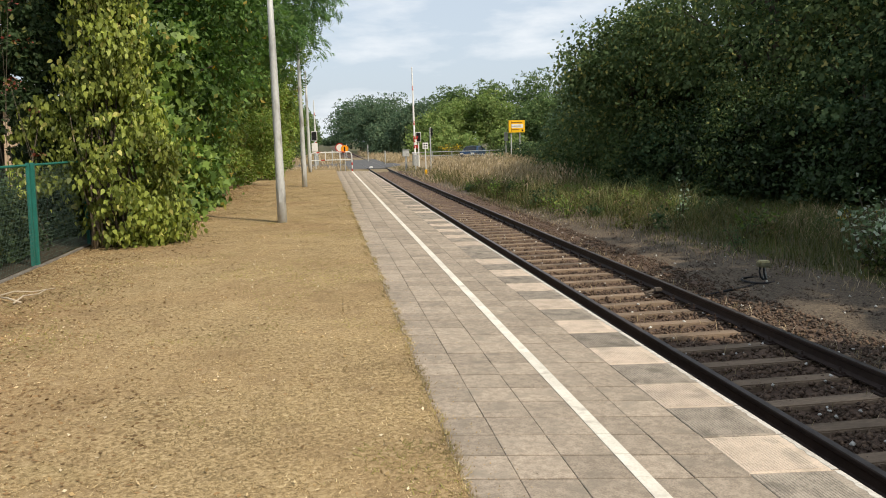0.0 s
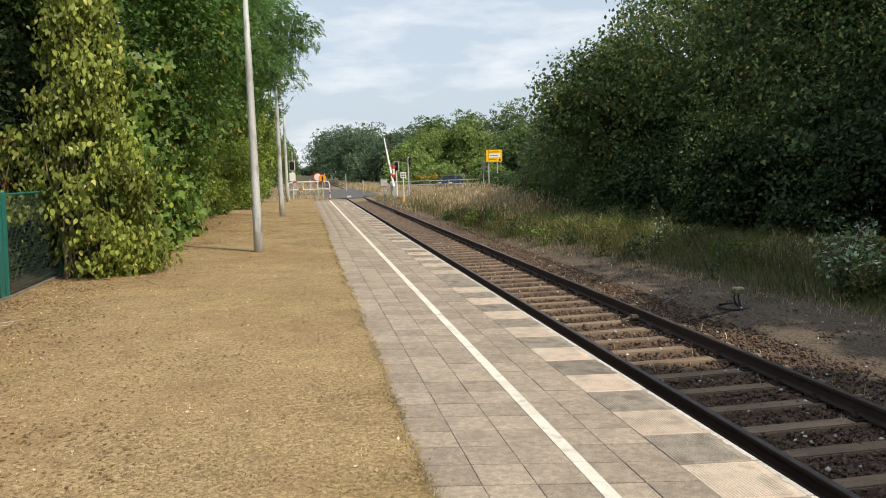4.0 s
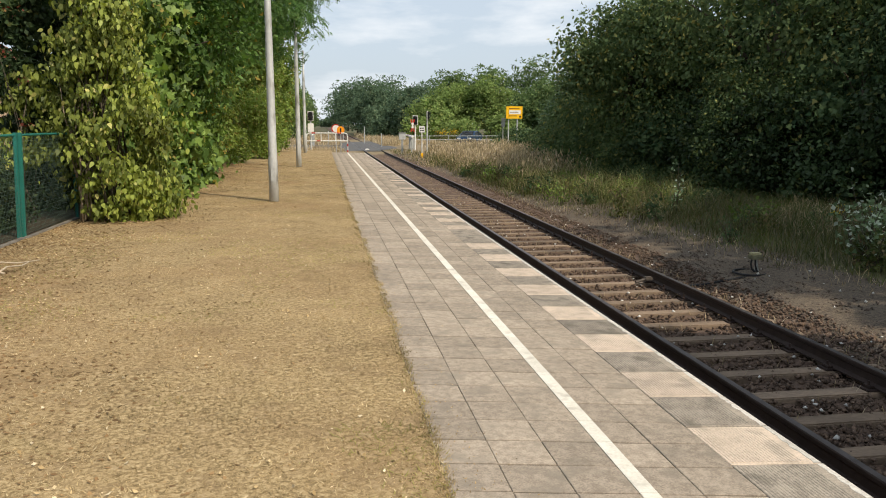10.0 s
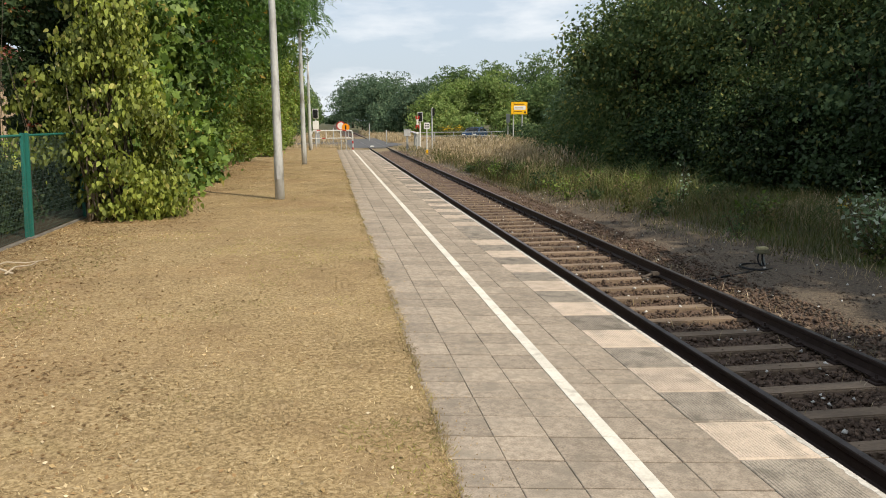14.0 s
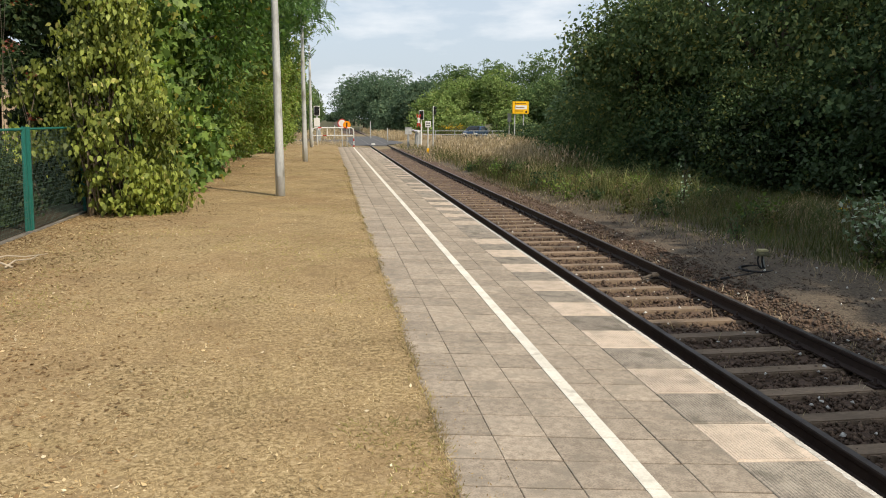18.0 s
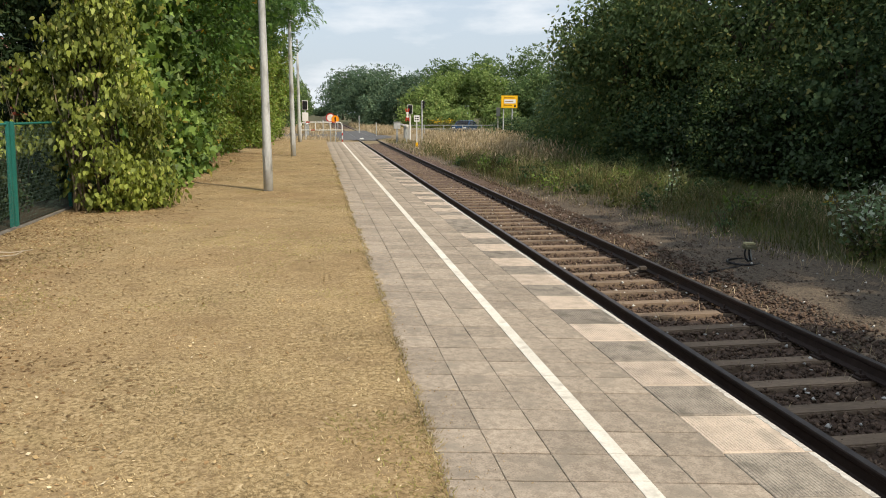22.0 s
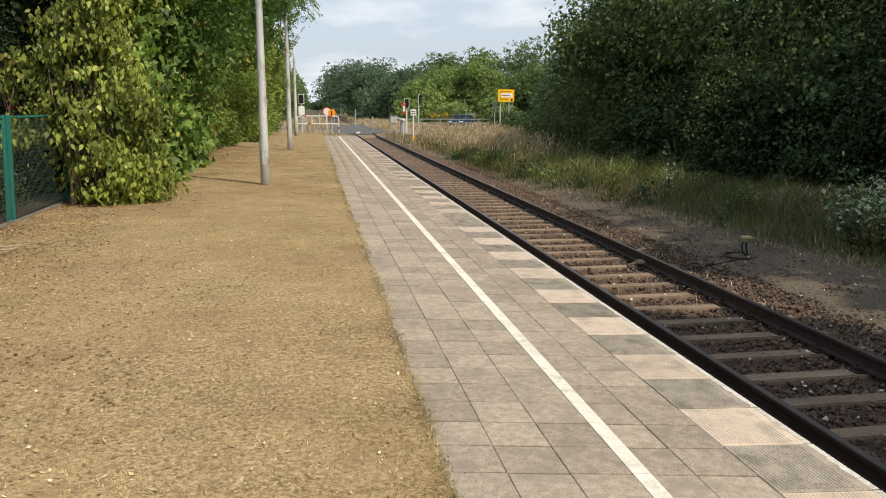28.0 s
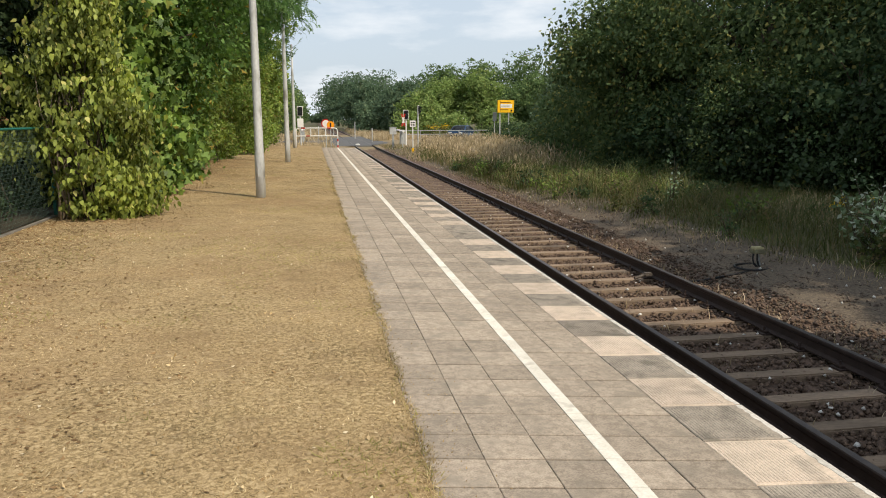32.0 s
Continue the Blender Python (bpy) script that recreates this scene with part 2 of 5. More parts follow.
M_GALV = material("galvanised_steel", (0.55, 0.56, 0.55), (0.43, 0.435, 0.425), 0.6, 0.2, scale=4, fine=35, bump=0.08, stretch=(1, 1, 0.35), stain=(0.25, 0.245, 0.22), stain_scale=5)
M_WIRE = material("weathered_fence_wire", (0.1, 0.15, 0.12), (0.06, 0.1, 0.08), 0.6, 0.1, scale=6, fine=60, bump=0.0)
M_GREEN = material("green_coated_steel", (0.025, 0.17, 0.14), (0.02, 0.135, 0.11), 0.5, 0.0, scale=6, fine=60, bump=0.05)
M_WHITE = material("white_paint", (0.78, 0.77, 0.74), (0.68, 0.67, 0.63), 0.5, scale=5, fine=60, bump=0.05)
M_RED = material("red_paint", (0.55, 0.035, 0.025), (0.42, 0.03, 0.022), 0.5, scale=5, fine=60, bump=0.05)
M_ORANGE = material("orange_reflective", (0.9, 0.33, 0.01), (0.8, 0.28, 0.01), 0.4, scale=5, fine=40, bump=0.0)
M_YELLOW = material("yellow_sign_paint", (0.88, 0.5, 0.01), (0.8, 0.44, 0.01), 0.5, scale=4, fine=40, bump=0.0)
M_BLACK = material("black_plastic", (0.015, 0.015, 0.016), (0.01, 0.01, 0.011), 0.55, scale=5, fine=50, bump=0.05)
M_GREYBOX = material("grey_cabinet_paint", (0.38, 0.39, 0.38), (0.3, 0.31, 0.3), 0.6, scale=4, fine=40, bump=0.05)
M_BROWN = material("brown_sign_ink", (0.22, 0.1, 0.01), (0.16, 0.07, 0.01), 0.5, bump=0.0)
M_LENS = material("dark_signal_lens", (0.03, 0.03, 0.03), (0.02, 0.02, 0.02), 0.15, bump=0.0, spec=0.5)
M_MOSS = material("mossy_grey_paint", (0.21, 0.2, 0.13), (0.13, 0.12, 0.07), 0.8, scale=14, fine=70, stain=(0.3, 0.25, 0.08), stain_scale=9)
M_PALE_TWIG = material("bare_pale_twig", (0.3, 0.24, 0.165), (0.17, 0.13, 0.09), 0.9, 0.0, scale=14, fine=80)
M_CLAMP = material("dull_steel_clamp", (0.13, 0.108, 0.088), (0.065, 0.052, 0.042), 0.7, 0.3, scale=20, fine=90)
M_CHIP = material("pale_stone_chip", (0.62, 0.6, 0.56), (0.48, 0.46, 0.42), 0.8, scale=20, fine=90, island=0.2)
M_LID = material("pale_mossy_lid", (0.5, 0.45, 0.26), (0.36, 0.33, 0.18), 0.8, scale=14, fine=70)
M_CAR = material("blue_car_paint", (0.022, 0.055, 0.11), (0.02, 0.048, 0.1), 0.25, 0.3, bump=0.0, spec=0.6)
M_GLASS = material("dark_window_glass", (0.025, 0.03, 0.032), (0.02, 0.023, 0.025), 0.06, bump=0.0, spec=0.7)
M_PLASTER = material("beige_plaster", (0.6, 0.46, 0.33), (0.5, 0.38, 0.27), 0.9, scale=2, fine=60)
M_ROOF = material("red_roof_tiles", (0.22, 0.085, 0.055), (0.14, 0.055, 0.037), 0.85, scale=3, fine=25)
M_BARK = material("bark", (0.11, 0.085, 0.06), (0.055, 0.043, 0.033), 0.95, scale=6, fine=40, bump=1.0, stretch=(1, 1, 0.25))
M_DEADWOOD = material("pale_dead_wood", (0.5, 0.42, 0.31), (0.33, 0.27, 0.2), 0.9, scale=9, fine=60, bump=0.4)
M_TWIG = material("grey_twig", (0.11, 0.09, 0.062), (0.06, 0.05, 0.036), 0.9, scale=9, fine=60, bump=0.4)

L_LILAC = leaf_material("yellow_green_leaf", (0.075, 0.1, 0.02), (0.33, 0.385, 0.082), (0.45, 0.43, 0.14), 0.05, 0.3, 0.5, 0.25)
L_MAPLE = leaf_material("maple_leaf", (0.055, 0.11, 0.028), (0.12, 0.2, 0.053), (0.3, 0.23, 0.05), 0.02, 0.4)
L_THICKET = leaf_material("thicket_leaf", (0.068, 0.125, 0.027), (0.17, 0.265, 0.062), (0.32, 0.24, 0.05), 0.02, 0.3)
L_BIGLEAF = leaf_material("maple_leaf", (0.06, 0.115, 0.028), (0.225, 0.325, 0.072), (0.34, 0.28, 0.07), 0.015, 0.3, 0.5, 0.25)
L_LOCUST = leaf_material("feathery_leaf", (0.085, 0.165, 0.06), (0.165, 0.265, 0.095), (0.18, 0.25, 0.09), 0.05, 0.5)
L_HEDGE = leaf_material("hedge_leaf", (0.125, 0.185, 0.04), (0.24, 0.31, 0.075), (0.27, 0.24, 0.07), 0.06, 0.35)
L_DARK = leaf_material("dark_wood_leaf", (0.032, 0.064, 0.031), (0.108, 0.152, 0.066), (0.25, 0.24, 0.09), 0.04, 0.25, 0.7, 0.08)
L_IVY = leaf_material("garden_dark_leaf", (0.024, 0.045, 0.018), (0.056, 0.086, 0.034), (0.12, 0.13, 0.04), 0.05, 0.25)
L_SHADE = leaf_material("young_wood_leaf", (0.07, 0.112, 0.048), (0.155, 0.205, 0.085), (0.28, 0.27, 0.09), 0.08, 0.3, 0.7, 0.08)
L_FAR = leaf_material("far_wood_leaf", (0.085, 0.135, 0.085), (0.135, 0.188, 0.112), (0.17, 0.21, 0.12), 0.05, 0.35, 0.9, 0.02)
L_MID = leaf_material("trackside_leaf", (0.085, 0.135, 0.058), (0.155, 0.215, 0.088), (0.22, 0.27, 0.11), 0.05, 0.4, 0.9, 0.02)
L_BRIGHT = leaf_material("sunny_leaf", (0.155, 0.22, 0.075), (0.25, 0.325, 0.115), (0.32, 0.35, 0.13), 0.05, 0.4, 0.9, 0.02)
L_DRYGRASS = leaf_material("dry_blade", (0.265, 0.197, 0.102), (0.405, 0.309, 0.167), (0.54, 0.44, 0.26), 0.06, 0.2, 0.75, 0.15)
L_TUFT = leaf_material("brown_tuft", (0.2, 0.145, 0.075), (0.29, 0.212, 0.112), (0.28, 0.25, 0.105), 0.12, 0.1, 0.9, 0.05)
L_STRAW = leaf_material("pale_straw", (0.37, 0.285, 0.158), (0.54, 0.43, 0.26), None, 0.05, 0.15, 0.8, 0.1)
L_THATCH = leaf_material("dry_thatch", (0.2, 0.14, 0.07), (0.46, 0.335, 0.175), (0.6, 0.48, 0.3), 0.05, 0.1, 0.85, 0.1)
L_LAWNGREEN = leaf_material("lawn_green_blade", (0.22, 0.2, 0.07), (0.31, 0.27, 0.095), None, 0.05, 0.3, 0.7, 0.2)
L_TALLDRY = leaf_material("tall_dry_grass", (0.3, 0.235, 0.13), (0.5, 0.4, 0.26), (0.6, 0.5, 0.36), 0.12, 0.35, 0.7, 0.2)
L_WEED = leaf_material("green_weed", (0.068, 0.084, 0.025), (0.132, 0.13, 0.045), (0.22, 0.168, 0.09), 0.16, 0.35, 0.6, 0.2)
L_GRASS = leaf_material("lush_grass", (0.047, 0.07, 0.021), (0.105, 0.118, 0.037), (0.19, 0.15, 0.078), 0.16, 0.35, 0.6, 0.2)
L_REED = leaf_material("reed_blade", (0.14, 0.17, 0.06), (0.29, 0.3, 0.12), (0.4, 0.34, 0.17), 0.1, 0.4, 0.6, 0.2)
L_GOLD = leaf_material("goldenrod_flower", (0.5, 0.33, 0.02), (0.65, 0.45, 0.03), None, 0.05, 0.3)
L_SILVER = leaf_material("pale_shrub_leaf", (0.1, 0.16, 0.065), (0.27, 0.345, 0.2), (0.52, 0.58, 0.46), 0.25, 0.3)
L_RED = leaf_material("red_leaf", (0.13, 0.035, 0.025), (0.22, 0.06, 0.04), (0.25, 0.15, 0.06), 0.25, 0.25)
L_BROWN = leaf_material("brown_leaf_litter", (0.15, 0.092, 0.045), (0.32, 0.205, 0.098), (0.52, 0.4, 0.23), 0.1, 0.1, 0.8, 0.15)
L_HERB = leaf_material("fresh_herb_leaf", (0.11, 0.17, 0.04), (0.2, 0.28, 0.07), (0.3, 0.3, 0.1), 0.1, 0.4)
L_LITTER = leaf_material("fallen_leaf", (0.36, 0.25, 0.115), (0.55, 0.42, 0.24), (0.64, 0.54, 0.37), 0.2, 0.1, 0.7, 0.2)


# ---- mesh helpers ----
def part(name, bm, mat, parent=None, label=""):
    me = bpy.data.meshes.new(name)
    bm.to_mesh(me)
    bm.free()
    me.materials.append(mat)
    ob = new(name, me)
    ob.parent = parent
    return tagged(ob, label)


def thing(name, label, category, group="", kind="", at=(0, 0, 0)):
    ob = new(name)
    ob.empty_display_size = 0.2
    ob.location = at
    return tagged(ob, label, category, group, kind)


def arrays(name, verts, faces, mat, parent=None, smooth=False):
    """A mesh from numpy arrays: verts (n, 3), faces (m, 3 or 4)."""
    me = bpy.data.meshes.new(name)
    verts, faces = np.asarray(verts, np.float32), np.asarray(faces, np.int32)
    m, k = faces.shape
    me.vertices.add(len(verts))
    me.vertices.foreach_set("co", verts.ravel())
    me.loops.add(m * k)
    me.loops.foreach_set("vertex_index", faces.ravel())
    me.polygons.add(m)
    me.polygons.foreach_set("loop_start", np.arange(0, m * k, k, dtype=np.int32))
    me.polygons.foreach_set("loop_total", np.full(m, k, np.int32))
    me.update(calc_edges=True)
    if smooth:
        me.polygons.foreach_set("use_smooth", np.ones(m, bool))
    me.materials.append(mat)
    ob = new(name, me)
    ob.parent = parent
    return ob


def box(bm, x0, x1, y0, y1, z0, z1, bevel=0.0):
    r = bmesh.ops.create_cube(bm, size=1.0, matrix=Matrix.LocRotScale(((x0 + x1) / 2, (y0 + y1) / 2, (z0 + z1) / 2), None, (x1 - x0, y1 - y0, z1 - z0)))
    if bevel:
        es = list({e for v in r["verts"] for e in v.link_edges})
        bmesh.ops.bevel(bm, geom=es, offset=bevel, segments=2, affect="EDGES")
    return bm


def tube(bm, p0, p1, r0, r1=None, seg=10):
    p0, p1 = Vector(p0), Vector(p1)
    d = p1 - p0
    m = Matrix.Translation((p0 + p1) / 2) @ d.to_track_quat("Z", "Y").to_matrix().to_4x4()
    bmesh.ops.create_cone(bm, cap_ends=True, segments=seg, radius1=r0, radius2=r0 if r1 is None else r1, depth=d.length, matrix=m)
    return bm


def pipe(bm, pts, r, seg=10):
    """A bent round pipe through pts, ring by ring."""
    pts = [Vector(p) for p in pts]
    rings = []
    for i, p in enumerate(pts):
        d = (pts[min(i + 1, len(pts) - 1)] - pts[max(i - 1, 0)]).normalized()
        side = d.cross(Vector((0.31, 0.87, 0.38))).normalized()
        up = side.cross(d)
        rr = r[i] if isinstance(r, (list, tuple)) else r
        rings.append([bm.verts.new(p + rr * (side * math.cos(k * math.tau / seg) + up * math.sin(k * math.tau / seg))) for k in range(seg)])
    for a, b in zip(rings, rings[1:]):
        for k in range(seg):
            bm.faces.new((a[k], a[(k + 1) % seg], b[(k + 1) % seg], b[k]))
    bm.faces.new(rings[0][::-1])
    bm.faces.new(rings[-1])
    return bm


def smooth(ob):
    ob.data.polygons.foreach_set("use_smooth", np.ones(len(ob.data.polygons), bool))
    return ob


RNG = np.random.default_rng(7)


def unit(v):
    return v / np.maximum(np.linalg.norm(v, axis=-1, keepdims=True), 1e-9)


OVAL = [(0, 0), (0.1, 0.2), (0.36, 0.31), (0.68, 0.19), (1, 0), (0.68, -0.19), (0.36, -0.31), (0.1, -0.2)]
MAPLE = [(0, 0), (-0.06, 0.3), (0.16, 0.3), (0.24, 0.58), (0.42, 0.4), (0.5, 0.2), (0.74, 0.22), (1, 0), (0.74, -0.22), (0.5, -0.2), (0.42, -0.4), (0.24, -0.58), (0.16, -0.3), (-0.06, -0.3)]


def shaped_leaves(name, centres, outward, size, mat, parent, outline, droop=1.0, spread=0.65, face=0.7, stray=0.65):
    """Leaves of the given outline (along, across), hanging by droop and facing outward."""
    n = len(centres)
    a = unit(RNG.normal(size=(n, 3)) * spread + np.array([0, 0, -droop]))
    nrm = outward * face + np.array([0.25, -0.25, 0.45]) + RNG.normal(size=(n, 3)) * stray
    b = unit(np.cross(a, nrm))
    c = np.cross(b, a)
    s = size * RNG.uniform(0.6, 1.3, (n, 1))
    v = np.stack([centres + a * s * u + b * s * w + c * s * (0.3 * abs(w) - 0.15 * u * u) for u, w in outline], 1)
    k = len(outline)
    return arrays(name, v.reshape(-1, 3), np.arange(k * n).reshape(n, k), mat, parent)


def leaf_cloud(name, centres, outward, size, mat, parent, droop=0.5, ratio=0.6, spread=1.0):
    """Pointed leaves at the centres, each a folded diamond of its own turn and size."""
    n = len(centres)
    a = unit(RNG.normal(size=(n, 3)) * spread + outward * 0.7 + np.array([0, 0, -droop]))
    b = unit(np.cross(a, RNG.normal(size=(n, 3)) * 0.5 + outward * 0.3 + np.array([0, 0, 0.8])))
    c = np.cross(a, b)
    s = size * RNG.uniform(0.65, 1.35, (n, 1))
    fold = c * s * 0.12
    v = np.stack([centres - a * s * 0.5, centres + b * s * ratio * 0.5 + fold, centres + a * s * 0.5, centres - b * s * ratio * 0.5 + fold], 1)
    return arrays(name, v.reshape(-1, 3), np.arange(4 * n).reshape(n, 4), mat, parent)


def spray(p, o, per, wide, flat=0.45):
    """Each point becomes a loose flattened cluster of that many points, which share its way out."""
    q, w = np.repeat(p, per, 0), np.repeat(o, per, 0)
    d = RNG.normal(size=q.shape) * np.array([wide, wide, wide * flat])
    d[:, 2] -= 0.35 * np.hypot(d[:, 0], d[:, 1])
    return q + d, w


def blob_points(blobs, n, shell=(0.55, 1.05)):
    """Points near the surface of overlapping balls (x, y, z, radius), and the ways out of them."""
    blobs = np.asarray(blobs, float)
    w = blobs[:, 3] ** 2
    k = RNG.choice(len(blobs), n, p=w / w.sum())
    d = unit(RNG.normal(size=(n, 3)))
    r = RNG.uniform(shell[0], shell[1], (n, 1)) ** 0.6 * blobs[k, 3:4]
    wob = 1 + 0.18 * np.sin(d[:, :1] * 7 + k[:, None]) * np.cos(d[:, 2:] * 6 + 2 * k[:, None])
    return blobs[k, :3] + d * r * wob, d


def grow(parent, base, top, radius, blobs, mat=None, limbs=7, lean=0.3, seg=8):
    """Trunk and limbs of a tree, under its thing."""
    mat = mat or M_BARK
    base, top = Vector(base), Vector(top)
    pts = [base.lerp(top, i / 5) + Vector((RNG.normal() * lean * 0.25, RNG.normal() * lean * 0.25, 0)) * (i > 0) for i in range(6)]
    smooth(part("trunk", pipe(bmesh.new(), pts, [radius * (1 - 0.15 * i) + radius * 0.35 * (i == 0) for i in range(6)], seg), mat, parent))
    for i in range(min(limbs, len(blobs))):
        q = Vector(blobs[i][:3])
        s = pts[2 + i % 3]
        mid = s.lerp(q, 0.5) + Vector((0, 0, 0.12 * (q - s).length))
        smooth(part("limb", pipe(bmesh.new(), [s, mid, q], [radius * 0.42, radius * 0.27, radius * 0.1], 6), mat, parent))


def tree(name, x, y, z, height, radius, low, leaves, size, mat, label, category="tree", blobs=26, group="", squash=(1, 1), trunk=0.16, droop=0.5, ratio=0.6, shell=(0.55, 1.05), clump=(0.24, 0.42), deep=(0.35, 0.85), per=0, wide=0.3, outline=None):
    """A tree: trunk, limbs and a crown of single leaves round many small clumps."""
    t = thing(name, label, category, group)
    t.location = (x, y, z)
    mid, half = (low + height) / 2, (height - low) / 2
    bl = []
    for i in range(blobs):
        d = unit(RNG.normal(size=3)) * RNG.uniform(*deep)
        r = radius * RNG.uniform(*clump)
        bl.append((d[0] * radius * squash[0], d[1] * radius * squash[1], mid + d[2] * half * 0.95, min(r, half * 0.5)))
    grow(t, (0, 0, -0.1), (0, 0, mid + half * 0.3), trunk, bl)
    p, o = blob_points(bl, leaves // max(1, per), shell)
    if per:
        p, o = spray(p, o, per, wide)
    keep = p[:, 2] > 0.05
    if outline:
        shaped_leaves("crown", p[keep], o[keep], size, mat, t, outline, droop)
    else:
        leaf_cloud("crown", p[keep], o[keep], size, mat, t, droop, ratio, 0.7 if per else 1.0)
    return t


def blades(name, xy, z, height, width, mat, parent=None, lean=0.5, curl=0.4, short=False):
    """Grass blades: narrow bent triangles pairs standing at xy."""
    n = len(xy)
    h = height * RNG.uniform(0.5, 1.3, n)
    a = RNG.uniform(0, math.tau, n)
    l = RNG.uniform(0.1, 1, n) * lean
    dx, dy = np.cos(a), np.sin(a)
    w = width * RNG.uniform(0.6, 1.3, n)
    base = np.column_stack([xy, z])
    way = np.column_stack([dx * l, dy * l, np.ones(n)])
    side = np.column_stack([-dy, dx, np.zeros(n)]) * w[:, None]
    if short:
        v = np.stack([base - side, base + side, base + way * h[:, None]], 1).reshape(-1, 3)
        return arrays(name, v, np.arange(3 * n).reshape(n, 3), mat, parent)
    mid = base + way * h[:, None] * 0.55
    tip = base + np.column_stack([dx * l * (1 + curl), dy * l * (1 + curl), np.full(n, 1.0)]) * h[:, None]
    v = np.stack([base - side, base + side, mid + side * 0.8, tip, mid - side * 0.8], 1).reshape(-1, 3)
    k = np.arange(n)[:, None] * 5
    tri = np.concatenate([k + np.array([[0, 1, 2]]), k + np.array([[0, 2, 4]]), k + np.array([[4, 2, 3]])])
    return arrays(name, v, tri, mat, parent)


def flat_bits(name, p, small, large, mat, ratio=0.4):
    """Small pointed scraps lying nearly flat at p."""
    n = len(p)
    a = unit(RNG.normal(size=(n, 3)) * np.array([1, 1, 0.18]))
    b = unit(np.cross(a, RNG.normal(size=(n, 3)) * 0.25 + np.array([0, 0, 1.0])))
    s = RNG.uniform(small, large, (n, 1))
    v = np.stack([p - a * s, p + b * s * ratio, p + a * s, p - b * s * ratio], 1).reshape(-1, 3)
    return arrays(name, v, np.arange(4 * n).reshape(n, 4), mat)


def stones(name, xyz, size, mat, parent=None):
    """Angular stones, each a squashed octahedron of its own."""
    n = len(xyz)
    o = np.array([[1, 0, 0], [0, 1, 0], [-1, 0, 0], [0, -1, 0], [0.3, 0.2, 0.8], [-0.2, 0.1, -0.8]], float)
    f = np.array([[0, 1, 4], [1, 2, 4], [2, 3, 4], [3, 0, 4], [1, 0, 5], [2, 1, 5], [3, 2, 5], [0, 3, 5]])
    a = RNG.uniform(0, math.tau, n)
    s = size * RNG.uniform(0.5, 1.3, (n, 1, 1)) * RNG.uniform(0.7, 1.2, (n, 1, 3))
    v = o[None] * s + RNG.normal(size=(n, 6, 3)) * size * 0.16
    c, d = np.cos(a)[:, None], np.sin(a)[:, None]
    v = np.stack([v[..., 0] * c - v[..., 1] * d, v[..., 0] * d + v[..., 1] * c, v[..., 2]], -1) + xyz[:, None]
    return arrays(name, v.reshape(-1, 3), (np.arange(n)[:, None, None] * 6 + f).reshape(-1, 3), mat, parent)


# ---- ground ----
RAIL_TOP, TRACK_X = -0.50, 3.66


def profile(x):
    return float(np.interp(x, [-40, -8, 1.9, 2.0, 5.0, 5.6, 6.6, 9.0, 14, 40], [-0.9, -0.9, -0.9, -0.78, -0.74, -0.66, -0.55, -0.45, -0.3, -0.2]))


def sheet(name, xs, ys, height, mat, label, category, rough=0.0):
    xs, ys = np.asarray(xs, float), np.asarray(ys, float)
    X, Y = np.meshgrid(xs, ys)
    Z = np.vectorize(height)(X, Y) + RNG.normal(size=X.shape) * rough
    nx, ny = len(xs), len(ys)
    i = (np.arange(ny - 1)[:, None] * nx + np.arange(nx - 1)).ravel()
    ob = arrays(name, np.column_stack([X.ravel(), Y.ravel(), Z.ravel()]), np.column_stack([i, i + 1, i + nx + 1, i + nx]), mat, None, True)
    return tagged(ob, label, category, kind="structure")


far_x = [-1500, -400, -120, -40, -8, 1.9, 2.0, 3, 4, 5, 5.6, 6.1, 6.6, 8, 9, 11, 14, 20, 40, 120, 400, 1500]
far_y = [-300, -60, -20, 0, 10, 20, 30, 40, 50, 60, 70, 85, 110, 150, 250, 600, 2500]
sheet("ground", far_x, far_y, lambda x, y: profile(x), M_MEADOW, "rough dry meadow ground reaching to the horizon", "ground")
sheet("ballast_bed", np.linspace(2.02, 5.25, 34), np.linspace(-6, 66, 500), lambda x, y: profile(x) + 0.03 + 0.048 * min(1, max(0, (y - 12) / 14)) + 0.02 * noise.noise((x * 3, y * 3, 0)), M_BALLAST, "rust-brown ballast bed under the railway track", "ballast", 0.012)
sheet("far_ballast", np.linspace(2.0, 5.4, 6), np.linspace(97, 420, 60), lambda x, y: -0.6 - 0.1 * abs(x - 3.7) / 1.7, M_BALLAST, "rust-brown ballast bed beyond the level crossing", "ballast")
sheet("gravel_path", np.linspace(5.0, 7.7, 26), np.linspace(-6, 60, 330), lambda x, y: profile(x) + 0.03 - 0.09 * max(0, x - 7.0 - 0.25 * noise.noise((0, y * 0.4, 3))) + 0.015 * noise.noise((x * 2, y * 2, 5)), M_GRAVEL, "grey-brown gravel path beside the track", "path", 0.006)


def lawn_height(x, y):
    drop = 0.5 * min(1, max(0, (y - 50) / 8)) ** 1.5
    return 0.0 - drop + (0.014 * noise.noise((x * 0.6, y * 0.6, 0)) + 0.004 * noise.noise((x * 4, y * 4, 2))) * min(1, max(0, -x / 0.5)) + 0.004


lawn = sheet("lawn", np.concatenate([[-60, -30, -14, -9], np.linspace(-7, 0.0, 60)]), np.concatenate([[-25, -10, -3], np.linspace(0, 60, 240)]), lawn_height, M_LAWN, "sun-dried yellow lawn behind the paved platform", "lawn")

def on_lawn(p):
    return np.array([lawn_height(x, y) for x, y in p[:, :2].tolist()])


# platform body with its front face
bm = bmesh.new()
box(bm, -60, 1.93, -25, 47.6, -0.85, -0.085)
tagged(part("platform_wall", bm, M_CONCRETE), "weathered concrete platform body above the track", "platform", kind="structure")

